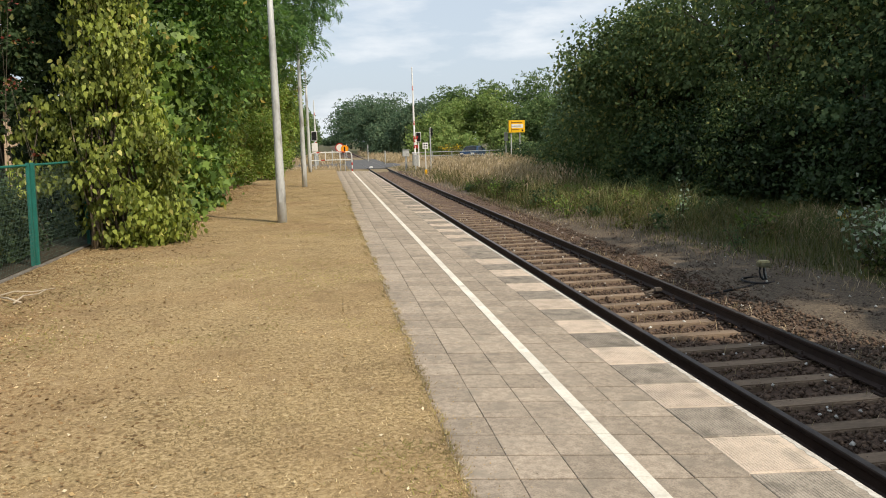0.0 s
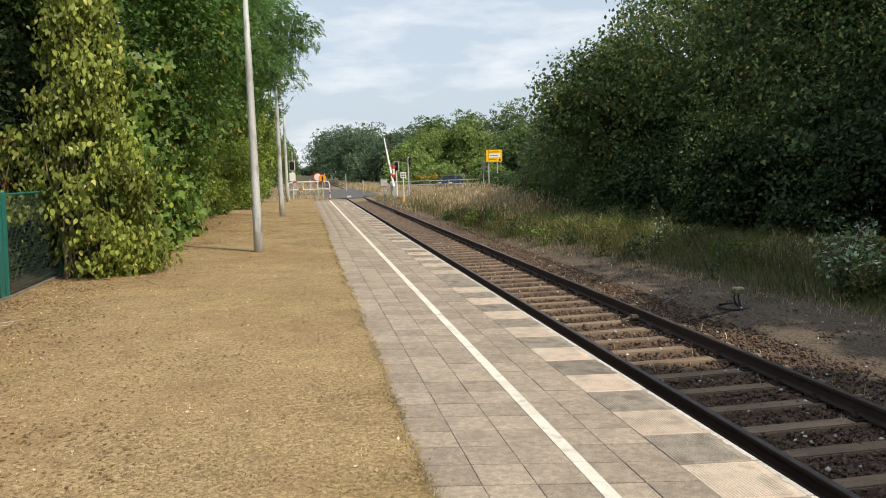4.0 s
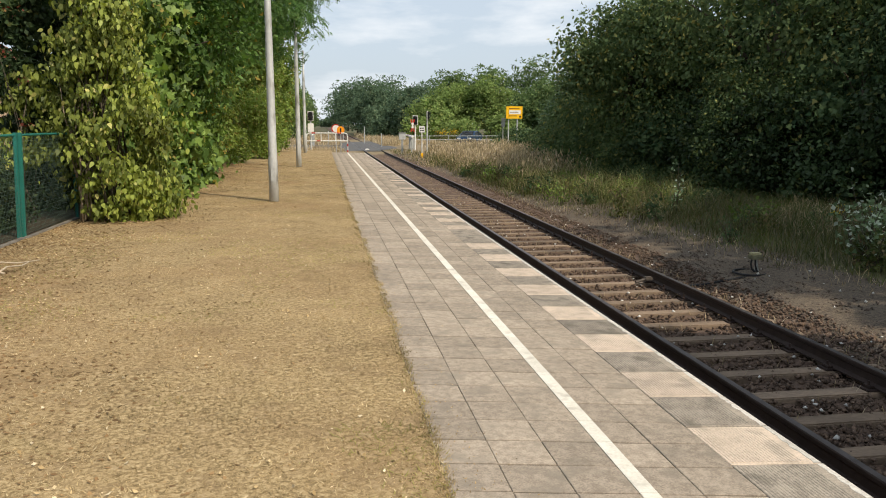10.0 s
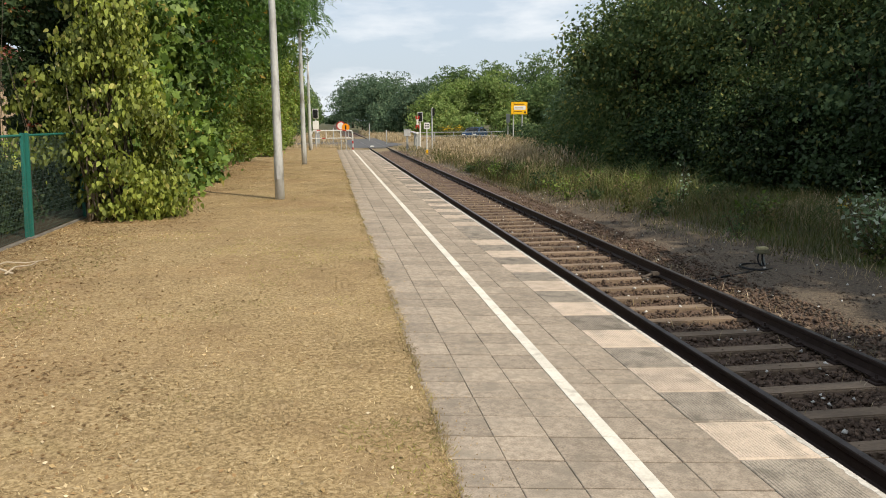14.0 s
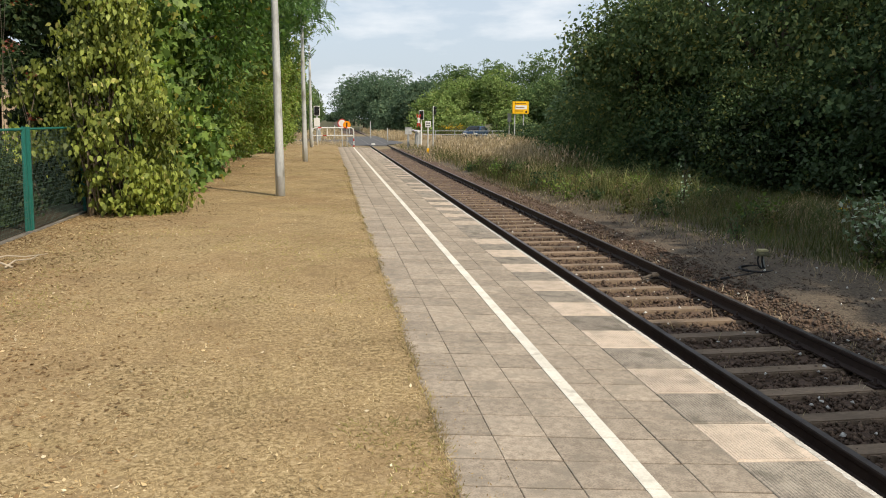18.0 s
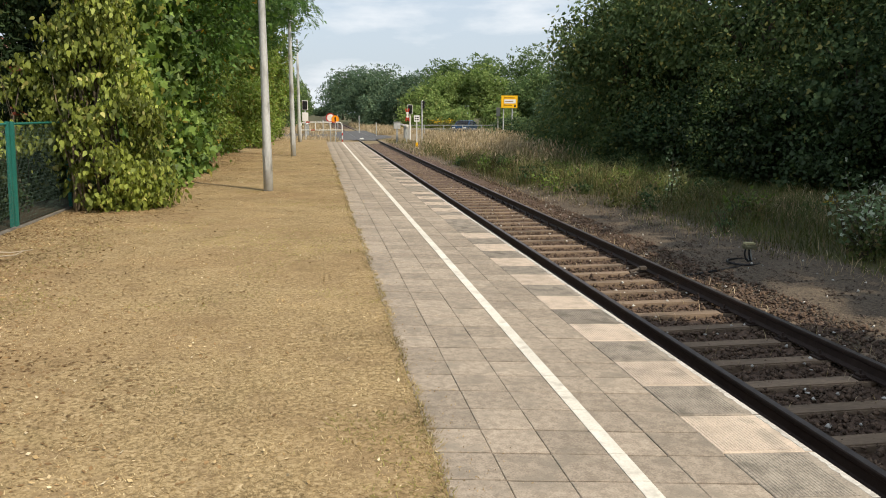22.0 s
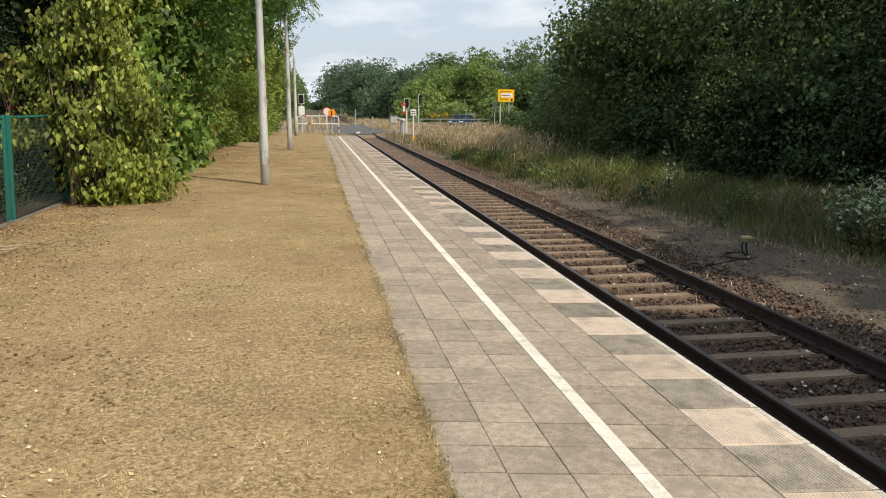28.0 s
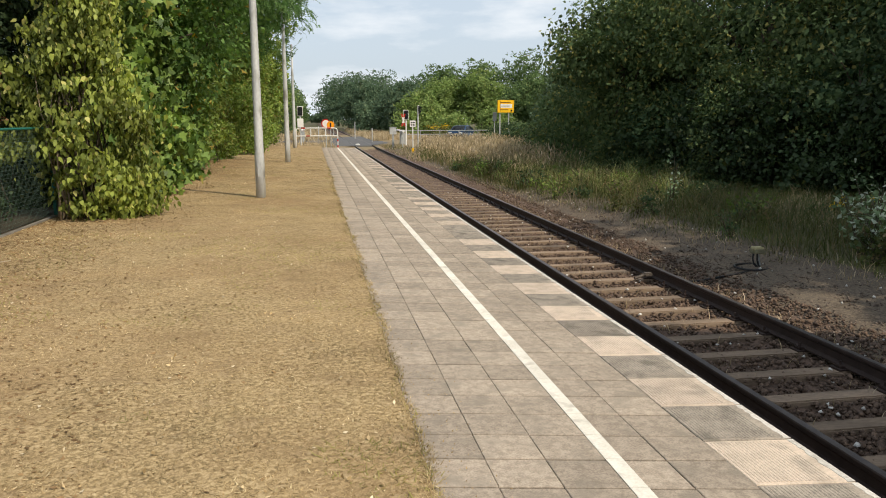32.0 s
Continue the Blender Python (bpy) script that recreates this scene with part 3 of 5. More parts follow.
# ---- paving: square pavers, edge slabs, painted lines ----
FALL, SKEW_P, SKEW_S = 0.02, -0.15, -0.07
PAVE_FAR = 47.5


def prism(w, d, h, skew, cham=0.004):
    """A slab with its top at z = 0 and its corner at the origin, its cross joints a little askew."""
    bm = bmesh.new()
    q = [(0, 0), (w, 0), (w, d), (0, d)]
    lo = [bm.verts.new((x, y + skew * x, -h)) for x, y in q]
    hi = [bm.verts.new((x, y + skew * x, -cham)) for x, y in q]
    c = [(cham, cham), (w - cham, cham), (w - cham, d - cham), (cham, d - cham)]
    top = [bm.verts.new((x, y + skew * x, 0)) for x, y in c]
    for a, b in ((lo, hi), (hi, top)):
        for k in range(4):
            bm.faces.new((a[k], a[(k + 1) % 4], b[(k + 1) % 4], b[k]))
    bm.faces.new(top)
    return bm


def to_mesh(name, bm, mat):
    me = bpy.data.meshes.new(name)
    bm.to_mesh(me)
    bm.free()
    me.materials.append(mat)
    return me


pavement = arrays("pavement", [(0, -6, -0.009), (2.0, -6, -0.049), (2.0, PAVE_FAR, -0.049), (0, PAVE_FAR, -0.009)], [(0, 1, 2, 3)], M_JOINT)
tagged(pavement, "grey concrete platform paving with sandy joints", "pavement", kind="structure")
tilt = Matrix.Rotation(math.atan(FALL), 4, "Y")


def lay(name, me, x, y, dz=0.0, parent=pavement):
    ob = new(name, me)
    ob.parent = parent
    ob.matrix_basis = Matrix.Translation((x, y, -FALL * x + dz)) @ tilt
    return ob


paver_me = to_mesh("paver", prism(0.2968, 0.287, 0.05, SKEW_P, 0.003), M_TILE)
rest_v, rest_f = [], []
pv = np.array([v.co for v in paver_me.vertices])
pf = np.array([list(p.vertices) for p in paver_me.polygons])
PHASE = 3.99
for i in range(5):
    x = 0.3 * i + 0.002
    for j in range(-33, 147):
        y = PHASE + 0.3 * j + SKEW_P * x
        if y > PAVE_FAR - 0.35:
            continue
        dz = random.uniform(-0.002, 0.002)
        if -3 <= j < 57:
            lay("paver", paver_me, x + random.uniform(-0.0012, 0.0012), y + random.uniform(-0.002, 0.002), dz)
        else:
            rest_f.append(pf + len(rest_v) * len(pv))
            q = pv + np.array((x, y, -FALL * x + dz))
            q[:, 2] -= FALL * pv[:, 0]
            rest_v.append(q)
tagged(arrays("far_pavers", np.concatenate(rest_v), np.concatenate(rest_f), M_TILE_REST, pavement), "grey square concrete pavers", kind="stuff")

# edge slabs: pale ribbed and grey ribbed ones by turns


def ribbed(mat):
    bm = prism(0.492, 0.492, 0.06, SKEW_S)
    for k in range(20):
        x = 0.02 + k * 0.0198
        q = [(x, 0.02), (x + 0.009, 0.02), (x + 0.009, 0.472), (x, 0.472)]
        v = [bm.verts.new((a, b + SKEW_S * a, 0.003)) for a, b in q]
        bm.faces.new(v)
        w = [bm.verts.new((a + e, b + SKEW_S * a, -0.001)) for (a, b), e in zip(q, (-0.004, 0.004, 0.004, -0.004))]
        for m in (0, 1, 2, 3):
            bm.faces.new((w[m], w[(m + 1) % 4], v[(m + 1) % 4], v[m]))
    return bm


pale_me = to_mesh("pale_slab", ribbed(M_SLAB_LIGHT), M_SLAB_LIGHT)
grey_me = to_mesh("grey_slab", ribbed(M_SLAB_DARK), M_SLAB_DARK)


def worn_stripe(seed):
    """A narrow painted stripe whose inner edge is chipped."""
    rng = random.Random(seed)
    bm = bmesh.new()
    k = 14
    top, low = [], []
    for i in range(k + 1):
        y = 0.488 * i / k
        a = 0.012 + rng.uniform(-0.008, 0.008)
        top.append([bm.verts.new((x, y + SKEW_S * x, 0.0)) for x in (a, 0.048)])
        low.append([bm.verts.new((x, y + SKEW_S * x, -0.004)) for x in (a, 0.048)])
    for i in range(k):
        bm.faces.new((top[i][0], top[i][1], top[i + 1][1], top[i + 1][0]))
        bm.faces.new((low[i][0], top[i][0], top[i + 1][0], low[i + 1][0]))
        bm.faces.new((top[i][1], low[i][1], low[i + 1][1], top[i + 1][1]))
    return bm


edge_mes = [to_mesh("edge_stripe", worn_stripe(k), M_EDGE_LINE) for k in range(4)]
for j in range(-16, 85):
    y = 5.1 + 0.5 * j
    if y > PAVE_FAR - 0.6:
        continue
    pale = j % 2 == 0 and j not in (14, 26, 34, 44, 52)
    s = lay("edge_slab", pale_me if pale else grey_me, 1.504, y, random.uniform(-0.002, 0.002))
    e = lay("edge_stripe", random.choice(edge_mes), 1.948, y + SKEW_S * 0.446, 0.002)
    tagged(s, "pale ribbed edge slab" if pale else "grey ribbed edge slab")

stripe_me = to_mesh("white_stripe", prism(0.088, 0.2945, 0.003, SKEW_P, 0.001), M_WHITE_LINE)
for j in range(-33, 147):
    y = PHASE + 0.3 * j + SKEW_P * 0.897
    if y < PAVE_FAR - 0.35:
        lay("white_stripe", stripe_me, 0.897, y, 0.004)

# ---- railway track ----
track = thing("railway_track", "single railway track with rusty rails on weathered sleepers", "railway track")
prof = [(-0.0625, 0), (0.0625, 0), (0.0625, 0.012), (0.014, 0.03), (0.009, 0.1), (0.033, 0.118), (0.035, 0.146), (0.03, 0.154), (-0.03, 0.154), (-0.035, 0.146), (-0.033, 0.118), (-0.009, 0.1), (-0.014, 0.03), (-0.0625, 0.012)]


def rail_mesh(x):
    bm = bmesh.new()
    rings = [[bm.verts.new((x + a, y, RAIL_TOP - 0.154 + b)) for a, b in prof] for y in (-12, 420)]
    k = len(prof)
    for i in range(k):
        bm.faces.new((rings[0][i], rings[0][(i + 1) % k], rings[1][(i + 1) % k], rings[1][i]))
    return bm


for side in (-1, 1):
    x = TRACK_X + side * 0.7525
    r = part("rail", rail_mesh(x), M_RAIL, track)
    bm = bmesh.new()
    box(bm, x - 0.027, x + 0.027, -12, 420, RAIL_TOP - 0.002, RAIL_TOP + 0.0015)
    part("running_surface", bm, M_RAIL_TOP, r, "worn bright rail top")

bm = bmesh.new()
box(bm, -1.25, 1.25, -0.09, 0.09, -0.15, 0.0, 0.012)
sleeper_me = to_mesh("sleeper", bm, M_SLEEPER)
bm = bmesh.new()
for c in (0.0,):
    box(bm, c - 0.16, c + 0.16, -0.075, 0.075, 0.0, 0.018, 0.003)
    for e in (-0.1, 0.1):
        box(bm, c + e - 0.03, c + e + 0.03, -0.05, 0.05, 0.018, 0.045, 0.006)
        tube(bm, (c + e, 0, 0.03), (c + e, 0, 0.085), 0.014, 0.012, 6)
fast_me = to_mesh("rail_fastening", bm, M_RAIL)
for j in range(-14, 108):
    y = 6.62 + 0.6 * j + random.uniform(-0.012, 0.012)
    s = new("sleeper", sleeper_me)
    s.parent = track
    s.matrix_basis = pose(TRACK_X + random.uniform(-0.02, 0.02), y, RAIL_TOP - 0.172, 0, 0, random.uniform(-0.4, 0.4))
    if j < 60:
        for c in (-0.7525, 0.7525):
            f = new("rail_fastening", fast_me)
            f.parent = s
            f.location.x = c

# a cable clamp on the foot of the far rail
bm = bmesh.new()
box(bm, 4.2, 4.33, 11.24, 11.34, -0.62, -0.56, 0.015)
tube(bm, (4.05, 11.25, -0.63), (4.3, 11.3, -0.575), 0.022, 0.022, 8)
tagged(part("rail_clamp", bm, M_CLAMP), "dull grey steel clamp fixed to the rail foot", "rail clamp")

# loose ballast
n = 27000
xy = np.column_stack([RNG.uniform(2.1, 5.5, n), 3 + 30 * RNG.power(0.7, n)])
z = np.interp(xy[:, 0], [2.0, 2.9, 4.4, 5.0, 5.6], [-0.72, -0.70, -0.70, -0.67, -0.62]) + RNG.normal(size=n) * 0.008
tagged(stones("ballast_stones", np.column_stack([xy, z]), 0.027, M_STONE), "loose rust-brown ballast stones", "ballast", kind="stuff")
n = 17000
xy = np.column_stack([4.75 + np.abs(RNG.normal(size=n)) * 0.9, 3 + 30 * RNG.power(0.8, n)])
xy = xy[xy[:, 0] < 7.4]
z = np.array([profile(a) + 0.03 for a in xy[:, 0]])
tagged(stones("gravel_stones", np.column_stack([xy, z]), 0.02, M_STONE_GREY), "scattered grey gravel stones on the path", "gravel", kind="stuff")

# a few pale chips among the ballast and on the path
n = 240
xy = np.column_stack([RNG.uniform(2.3, 6.9, n), 5 + 20 * RNG.power(0.8, n)])
z = np.interp(xy[:, 0], [2.0, 4.4, 5.0, 5.6, 7.0], [-0.69, -0.68, -0.66, -0.6, -0.5]) + 0.012
tagged(stones("pale_chips", np.column_stack([xy, z]), 0.021, M_CHIP), "scattered pale stone chips between the rails and on the path", "gravel", kind="stuff")

# ---- lawn cover ----
n = 240000
yy = 2.6 + 34 * RNG.power(0.5, n)
xy = np.column_stack([-5.2 + 5.22 * RNG.uniform(0, 1, n), yy])
xy = xy[(xy[:, 0] > -0.55 - (xy[:, 1] - 0.7) * 0.55) | (xy[:, 1] > 12)]


def wave(x, y, k, s):
    """Soft uneven patches between -1 and 1, k to the metre."""
    g = np.random.default_rng(int(s * 10) + 3).uniform(-1, 1, (97, 97))
    u, v = (np.asarray(x) * k * 0.6 + 300.0) % 96, (np.asarray(y) * k * 0.6 + 300.0) % 96
    i, j = u.astype(int), v.astype(int)
    a, b = u - i, v - j
    a, b = a * a * (3 - 2 * a), b * b * (3 - 2 * b)
    low, high = g[i, j] * (1 - a) + g[i + 1, j] * a, g[i, j + 1] * (1 - a) + g[i + 1, j + 1] * a
    return np.clip(1.5 * (low * (1 - b) + high * b), -1, 1)


dens = 0.5 * wave(xy[:, 0], xy[:, 1], 2.1, 1.0) + 0.5 * wave(xy[:, 0], xy[:, 1], 6.3, 4.0)
xy = xy[0.6 * dens > RNG.uniform(-1.3, 0.6, len(xy))]
green = (wave(xy[:, 0], xy[:, 1], 1.3, 7.0) + 0.4 * wave(xy[:, 0], xy[:, 1], 4.0, 2.0) > 0.6) & (RNG.uniform(0, 1, len(xy)) < 0.4)
for sel, mat, lab in ((~green, L_DRYGRASS, "short dry straw-coloured grass blades"), (green, L_LAWNGREEN, "short patches of greenish grass")):
    p = xy[sel]
    tagged(blades("lawn_grass", p, on_lawn(p) - 0.002, 0.011 if mat is L_DRYGRASS else 0.02, 0.0042, mat, None, 4.5, 0.5, True), lab, "grass", kind="stuff")
n = 60000
p = np.column_stack([-5.2 + 5.2 * RNG.uniform(0, 1, n), 2.6 + 32 * RNG.power(0.5, n), RNG.uniform(0.003, 0.009, n)])
p = p[(p[:, 0] > -0.55 - (p[:, 1] - 0.7) * 0.55) | (p[:, 1] > 12)]
p[:, 2] += on_lawn(p) - 0.006
tagged(flat_bits("thatch", p, 0.006, 0.016, L_THATCH), "bits of dry thatch and crumbled leaves on the lawn", "thatch", kind="stuff")
for n, mat, tall, lab in ((2600, L_TUFT, 0.024, "flattened tufts of dark dry grass on the lawn"), (4200, L_STRAW, 0.024, "flattened pale straw tufts on the lawn")):
    c = np.column_stack([-5.0 + 4.95 * RNG.uniform(0, 1, n), 3 + 43 * RNG.power(0.62, n)])
    c = c[c[:, 0] > -0.5 - c[:, 1] * 0.5]
    p = np.repeat(c, 8, 0) + RNG.normal(size=(8 * len(c), 2)) * 0.03
    far = np.clip(p[:, 1] / 14, 0.7, 1.4)
    tagged(blades("lawn_tufts", p, on_lawn(p) - 0.002, tall * far * 0.42, 0.005 * far, mat, None, 3.4, 0.5, True), lab, "grass", kind="stuff")
n = 2200
p = np.column_stack([RNG.uniform(-5, -0.05, n), 2.5 + 26 * RNG.power(0.7, n), np.full(n, 0.02)])
tagged(leaf_cloud("fallen_leaves", p, np.tile([0, 0, 0.1], (n, 1)), 0.027, L_LITTER, None, 0.0, 0.6, 1.0), "pale fallen leaves scattered on the lawn", "leaves", kind="stuff")

# the lawn's ragged edge over the paving
n = 9000
p = np.column_stack([-0.012 + RNG.normal(size=n) * 0.022, 2.8 + 26 * RNG.power(0.6, n)])
p[:, 0] += 0.03 * wave(p[:, 1] * 0, p[:, 1], 3.1, 1.0) + 0.02 * wave(p[:, 1] * 0, p[:, 1], 11.0, 2.0)
for q, mat in ((p[:7000], L_DRYGRASS), (p[7000:], L_LAWNGREEN)):
    tagged(blades("edge_grass", q, np.full(len(q), -0.004), 0.024, 0.004, mat, None, 2.4, 0.5, True), "ragged grass fringe growing over the edge of the paving", "grass", kind="stuff")
# litter along the fence and under the shrubs, and bits blown onto the paving
n = 26000
yy = 4 + 30 * RNG.power(0.75, n)
p = np.column_stack([-4.95 + 0.012 * (yy - 12.7) + np.abs(RNG.normal(size=n)) * np.interp(yy, [4, 9, 13, 16, 31], [1.5, 1.3, 0.9, 1.0, 0.9]), yy, RNG.uniform(0.002, 0.01, n)])
p = p[p[:, 0] < -0.4]
p[:, 2] += on_lawn(p)
tagged(flat_bits("leaf_litter", p, 0.01, 0.024, L_BROWN, 0.55), "brown leaf litter gathered along the fence", "leaves", kind="stuff")
n = 26000
p = np.column_stack([-5.0 + 4.4 * RNG.power(0.75, n), 4.5 + 30 * RNG.power(0.8, n), RNG.uniform(0.004, 0.01, n)])
drift = wave(p[:, 0], p[:, 1], 1.7, 3.0) + 0.7 * wave(p[:, 0], p[:, 1], 4.6, 9.0) - 0.28 * (p[:, 0] + 4.2)
p = p[drift > RNG.uniform(-0.2, 1.3, n)]
p[:, 2] += on_lawn(p) - 0.004
tagged(flat_bits("leaf_crumbs", p, 0.008, 0.026, L_BROWN, 0.6), "drifts of crumbled brown leaves on the lawn", "leaves", kind="stuff")
n = 1300
p = np.column_stack([np.abs(RNG.normal(size=n)) * 0.16, 2.8 + 30 * RNG.power(0.6, n)])
p = np.column_stack([p, -FALL * p[:, 0] + 0.004])
tagged(leaf_cloud("blown_thatch", p, np.tile([0, 0, 0.05], (n, 1)), 0.016, L_THATCH, None, 0.0, 0.4, 0.6), "dry bits blown over the edge of the paving", "thatch", kind="stuff")
sheet("garden_soil", np.linspace(-16, -5.04, 24), np.linspace(4, 26, 44), lambda x, y: 0.03 + 0.03 * noise.noise((x, y, 4)), M_LITTER, "dark leaf-littered garden soil behind the fence", "soil")

for x, y, a in ((-4.32, 10.35, 20), (-4.15, 10.1, 75), (-4.4, 10.0, 140)):
    bm = pipe(bmesh.new(), [(-0.32, 0.0, 0.02), (-0.1, 0.03, 0.06), (0.1, -0.02, 0.04), (0.34, 0.03, 0.05)], [0.012, 0.011, 0.009, 0.005], 6)
    smooth(tagged(part("fallen_branch", bm, M_DEADWOOD), "pale dry fallen branch lying on the lawn by the fence", "branch", "fallen branches by the fence")).matrix_basis = pose(x, y, 0.0, 0, 0, a)

# ---- lamp posts ----


def lamp_post(x, y, h=5.7, lean=0.0):
    t = thing("lamp_post", "tall galvanised steel lamp post standing in the dry lawn", "lamp post", "lamp posts along the platform", at=(x, y, 0))
    bm = bmesh.new()
    pipe(bm, [(0, 0, -0.3), (0, 0, 0.9), (0, 0, 0.93), (0, 0, 4), (0, 0, h)], [0.106, 0.102, 0.095, 0.074, 0.05], 16)
    smooth(part("mast", bm, M_GALV, t))
    bm = bmesh.new()
    box(bm, -0.045, 0.045, -0.106, -0.088, 0.45, 0.75, 0.006)
    part("service_hatch", bm, M_GALV, t, "flush service door in the mast")
    bm = bmesh.new()
    pipe(bm, [(0, 0, h), (0, 0, h + 0.03), (0, 0, h + 0.2), (0, 0, h + 0.24)], [0.05, 0.075, 0.065, 0.03], 12)
    part("lamp_cap", bm, M_GREYBOX, t)
    t.matrix_basis = pose(x, y, 0, 0, lean, 0)
    return t


for x, y in ((-1.64, 17.89), (-1.49, 31.65), (-1.56, 47.0)):
    lamp_post(x, y)

# ---- mesh fence ----


def fence_x(y):
    return -4.99 + 0.012 * (y - 12.68)


fence = thing("mesh_fence", "green coated steel mesh fence, partly overgrown by shrubs", "fence")
post_bm = bmesh.new()
box(post_bm, -0.026, 0.026, -0.026, 0.026, -0.2, 1.57, 0.006)
post_me = to_mesh("fence_post", post_bm, M_GREEN)
for j in range(-3, 9):
    y = 12.68 + 2.5 * j
    q = new("fence_post", post_me)
    q.parent = fence
    q.location = (fence_x(y) - (0.045 if j == 0 else 0), y, 0)
    if j == 0:
        q.rotation_euler.y = radians(2.2)
        q = new("gate_post", post_me)
        q.parent = fence
        q.location = (fence_x(y) - 0.015, y + 0.1, 0)
        q.rotation_euler.y = radians(2.2)
    if j > 4:
        continue
    bm = bmesh.new()
    x0, x1 = fence_x(y), fence_x(y + 2.5)
    for k in range(1, 50):
        s = k / 50
        tube(bm, (x0 + (x1 - x0) * s, y + 2.5 * s, 0.06), (x0 + (x1 - x0) * s, y + 2.5 * s, 1.5), 0.0014, None, 3)
    for k in range(26):
        tube(bm, (x0, y, 0.06 + k * 0.0576), (x1, y + 2.5, 0.06 + k * 0.0576), 0.0014, None, 3)
    part("mesh_panel", bm, M_WIRE, fence)
    bm = bmesh.new()
    tube(bm, (x0, y, 1.53), (x1, y + 2.5, 1.53), 0.019, None, 8)
    part("top_rail", bm, M_GREEN, fence)
for j in range(-3, 6):
    y = 12.68 + 2.5 * j
    bm = bmesh.new()
    box(bm, -0.03, 0.03, 0.01, 2.49, -0.15, 0.035, 0.01)
    ob = part("kerb_board", bm, M_CONCRETE, fence, "low concrete kerb board")
    ob.location = (fence_x(y + 1.2) + 0.02, y, 0)

# ---- shrubs and trees by the lawn ----


def shrub(name, x, y, w, d, h, leaves, size, mat, label, stems=9, droop=0.6, ratio=0.7, lumps=30, category="shrub", low=0.1, top=0.6, outline=None, lump=1.0, thick=0.015, per=0, wide=0.22):
    t = thing(name, label, category, at=(x, y, 0))
    bl = []
    for i in range(lumps):
        u = RNG.uniform(0, 1) ** 1.2
        zz = low + 0.25 + (h - 0.5) * u
        f = 1 - (1 - top) * u ** 1.5
        a, r = RNG.uniform(0, math.tau), math.sqrt(RNG.uniform(0.05, 1))
        bl.append((math.cos(a) * r * w * 0.42 * f, math.sin(a) * r * d * 0.42 * f, zz, RNG.uniform(0.16, 0.28) * min(w, d) * lump))
    for i in range(stems):
        b = bl[RNG.integers(len(bl))]
        a = RNG.uniform(0, math.tau)
        s = Vector((math.cos(a) * 0.2 * w, math.sin(a) * 0.15 * d, -0.05))
        e = Vector(b[:3])
        m = s.lerp(e, 0.5) + Vector((RNG.normal() * 0.15, RNG.normal() * 0.15, 0.15))
        smooth(part("stem", pipe(bmesh.new(), [s, m, e], [thick, thick * 0.7, thick * 0.3], 6), M_TWIG, t))
    p, o = blob_points(bl, leaves // max(1, per), (0.4, 1.05))
    if per:
        p, o = spray(p, o, per, wide)
    k = p[:, 2] > 0.04
    if outline:
        shaped_leaves("foliage", p[k], o[k], size, mat, t, outline, droop, stray=0.45)
    else:
        leaf_cloud("foliage", p[k], o[k], size, mat, t, droop, ratio)
    return t


def lilac(label, sprays, levels, axis, reach, y, deep, leaf, stems):
    """A tall shrub: stems from the ground, and hanging sprays of leaves round an axis that leans with the height."""
    t = thing("lilac_shrub", label, "shrub", at=(0, y, 0))
    u = RNG.uniform(0, 1, sprays) ** 1.15
    z = levels[0] + 0.1 + (levels[-1] - levels[0] - 0.1) * u
    a = RNG.uniform(0, math.tau, sprays)
    r = np.sqrt(RNG.uniform(0.22, 1.0, sprays)) * (1 + 0.22 * np.sin(3 * a + 2.1 * z) * np.cos(2.7 * z))
    w = np.interp(z, levels, reach)
    p = np.column_stack([np.interp(z, levels, axis) + w * r * np.cos(a), w * r * np.sin(a) * deep, z])
    o = unit(np.column_stack([np.cos(a), np.sin(a), np.full(sprays, 0.35)]))
    q, v = spray(p, o, 66, 0.15, 0.55)
    k = q[:, 2] > 0.03
    shaped_leaves("foliage", q[k], v[k], leaf, L_LILAC, t, OVAL, 1.6, 0.65, 0.6, 0.75)
    for i in range(stems):
        e = Vector(p[RNG.integers(sprays)])
        b = Vector((float(np.interp(0.2, levels, axis)) + RNG.normal() * 0.22 - 0.25, RNG.normal() * 0.25, -0.05))
        m = b.lerp(e, 0.5) + Vector((RNG.normal() * 0.12 - 0.1, RNG.normal() * 0.1, 0.3))
        smooth(part("stem", pipe(bmesh.new(), [b, b.lerp(m, 0.5) + Vector((-0.05, -0.04, 0.1)), m, e], [0.022, 0.019, 0.014, 0.006], 6), M_TWIG, t))
    for i in range(stems // 3):
        x, d = float(axis[0]) - 0.75 + RNG.normal() * 0.09, RNG.uniform(-0.5, -0.1)
        h = RNG.uniform(1.3, 3.0)
        way = [Vector((x + RNG.normal() * 0.05 + 0.04 * k * RNG.normal(), d + RNG.normal() * 0.03, -0.05 + (h + 0.05) * k / 4)) for k in range(5)]
        smooth(part("stem", pipe(bmesh.new(), way, [0.019, 0.017, 0.014, 0.011, 0.005], 6), M_PALE_TWIG, t))
    return t


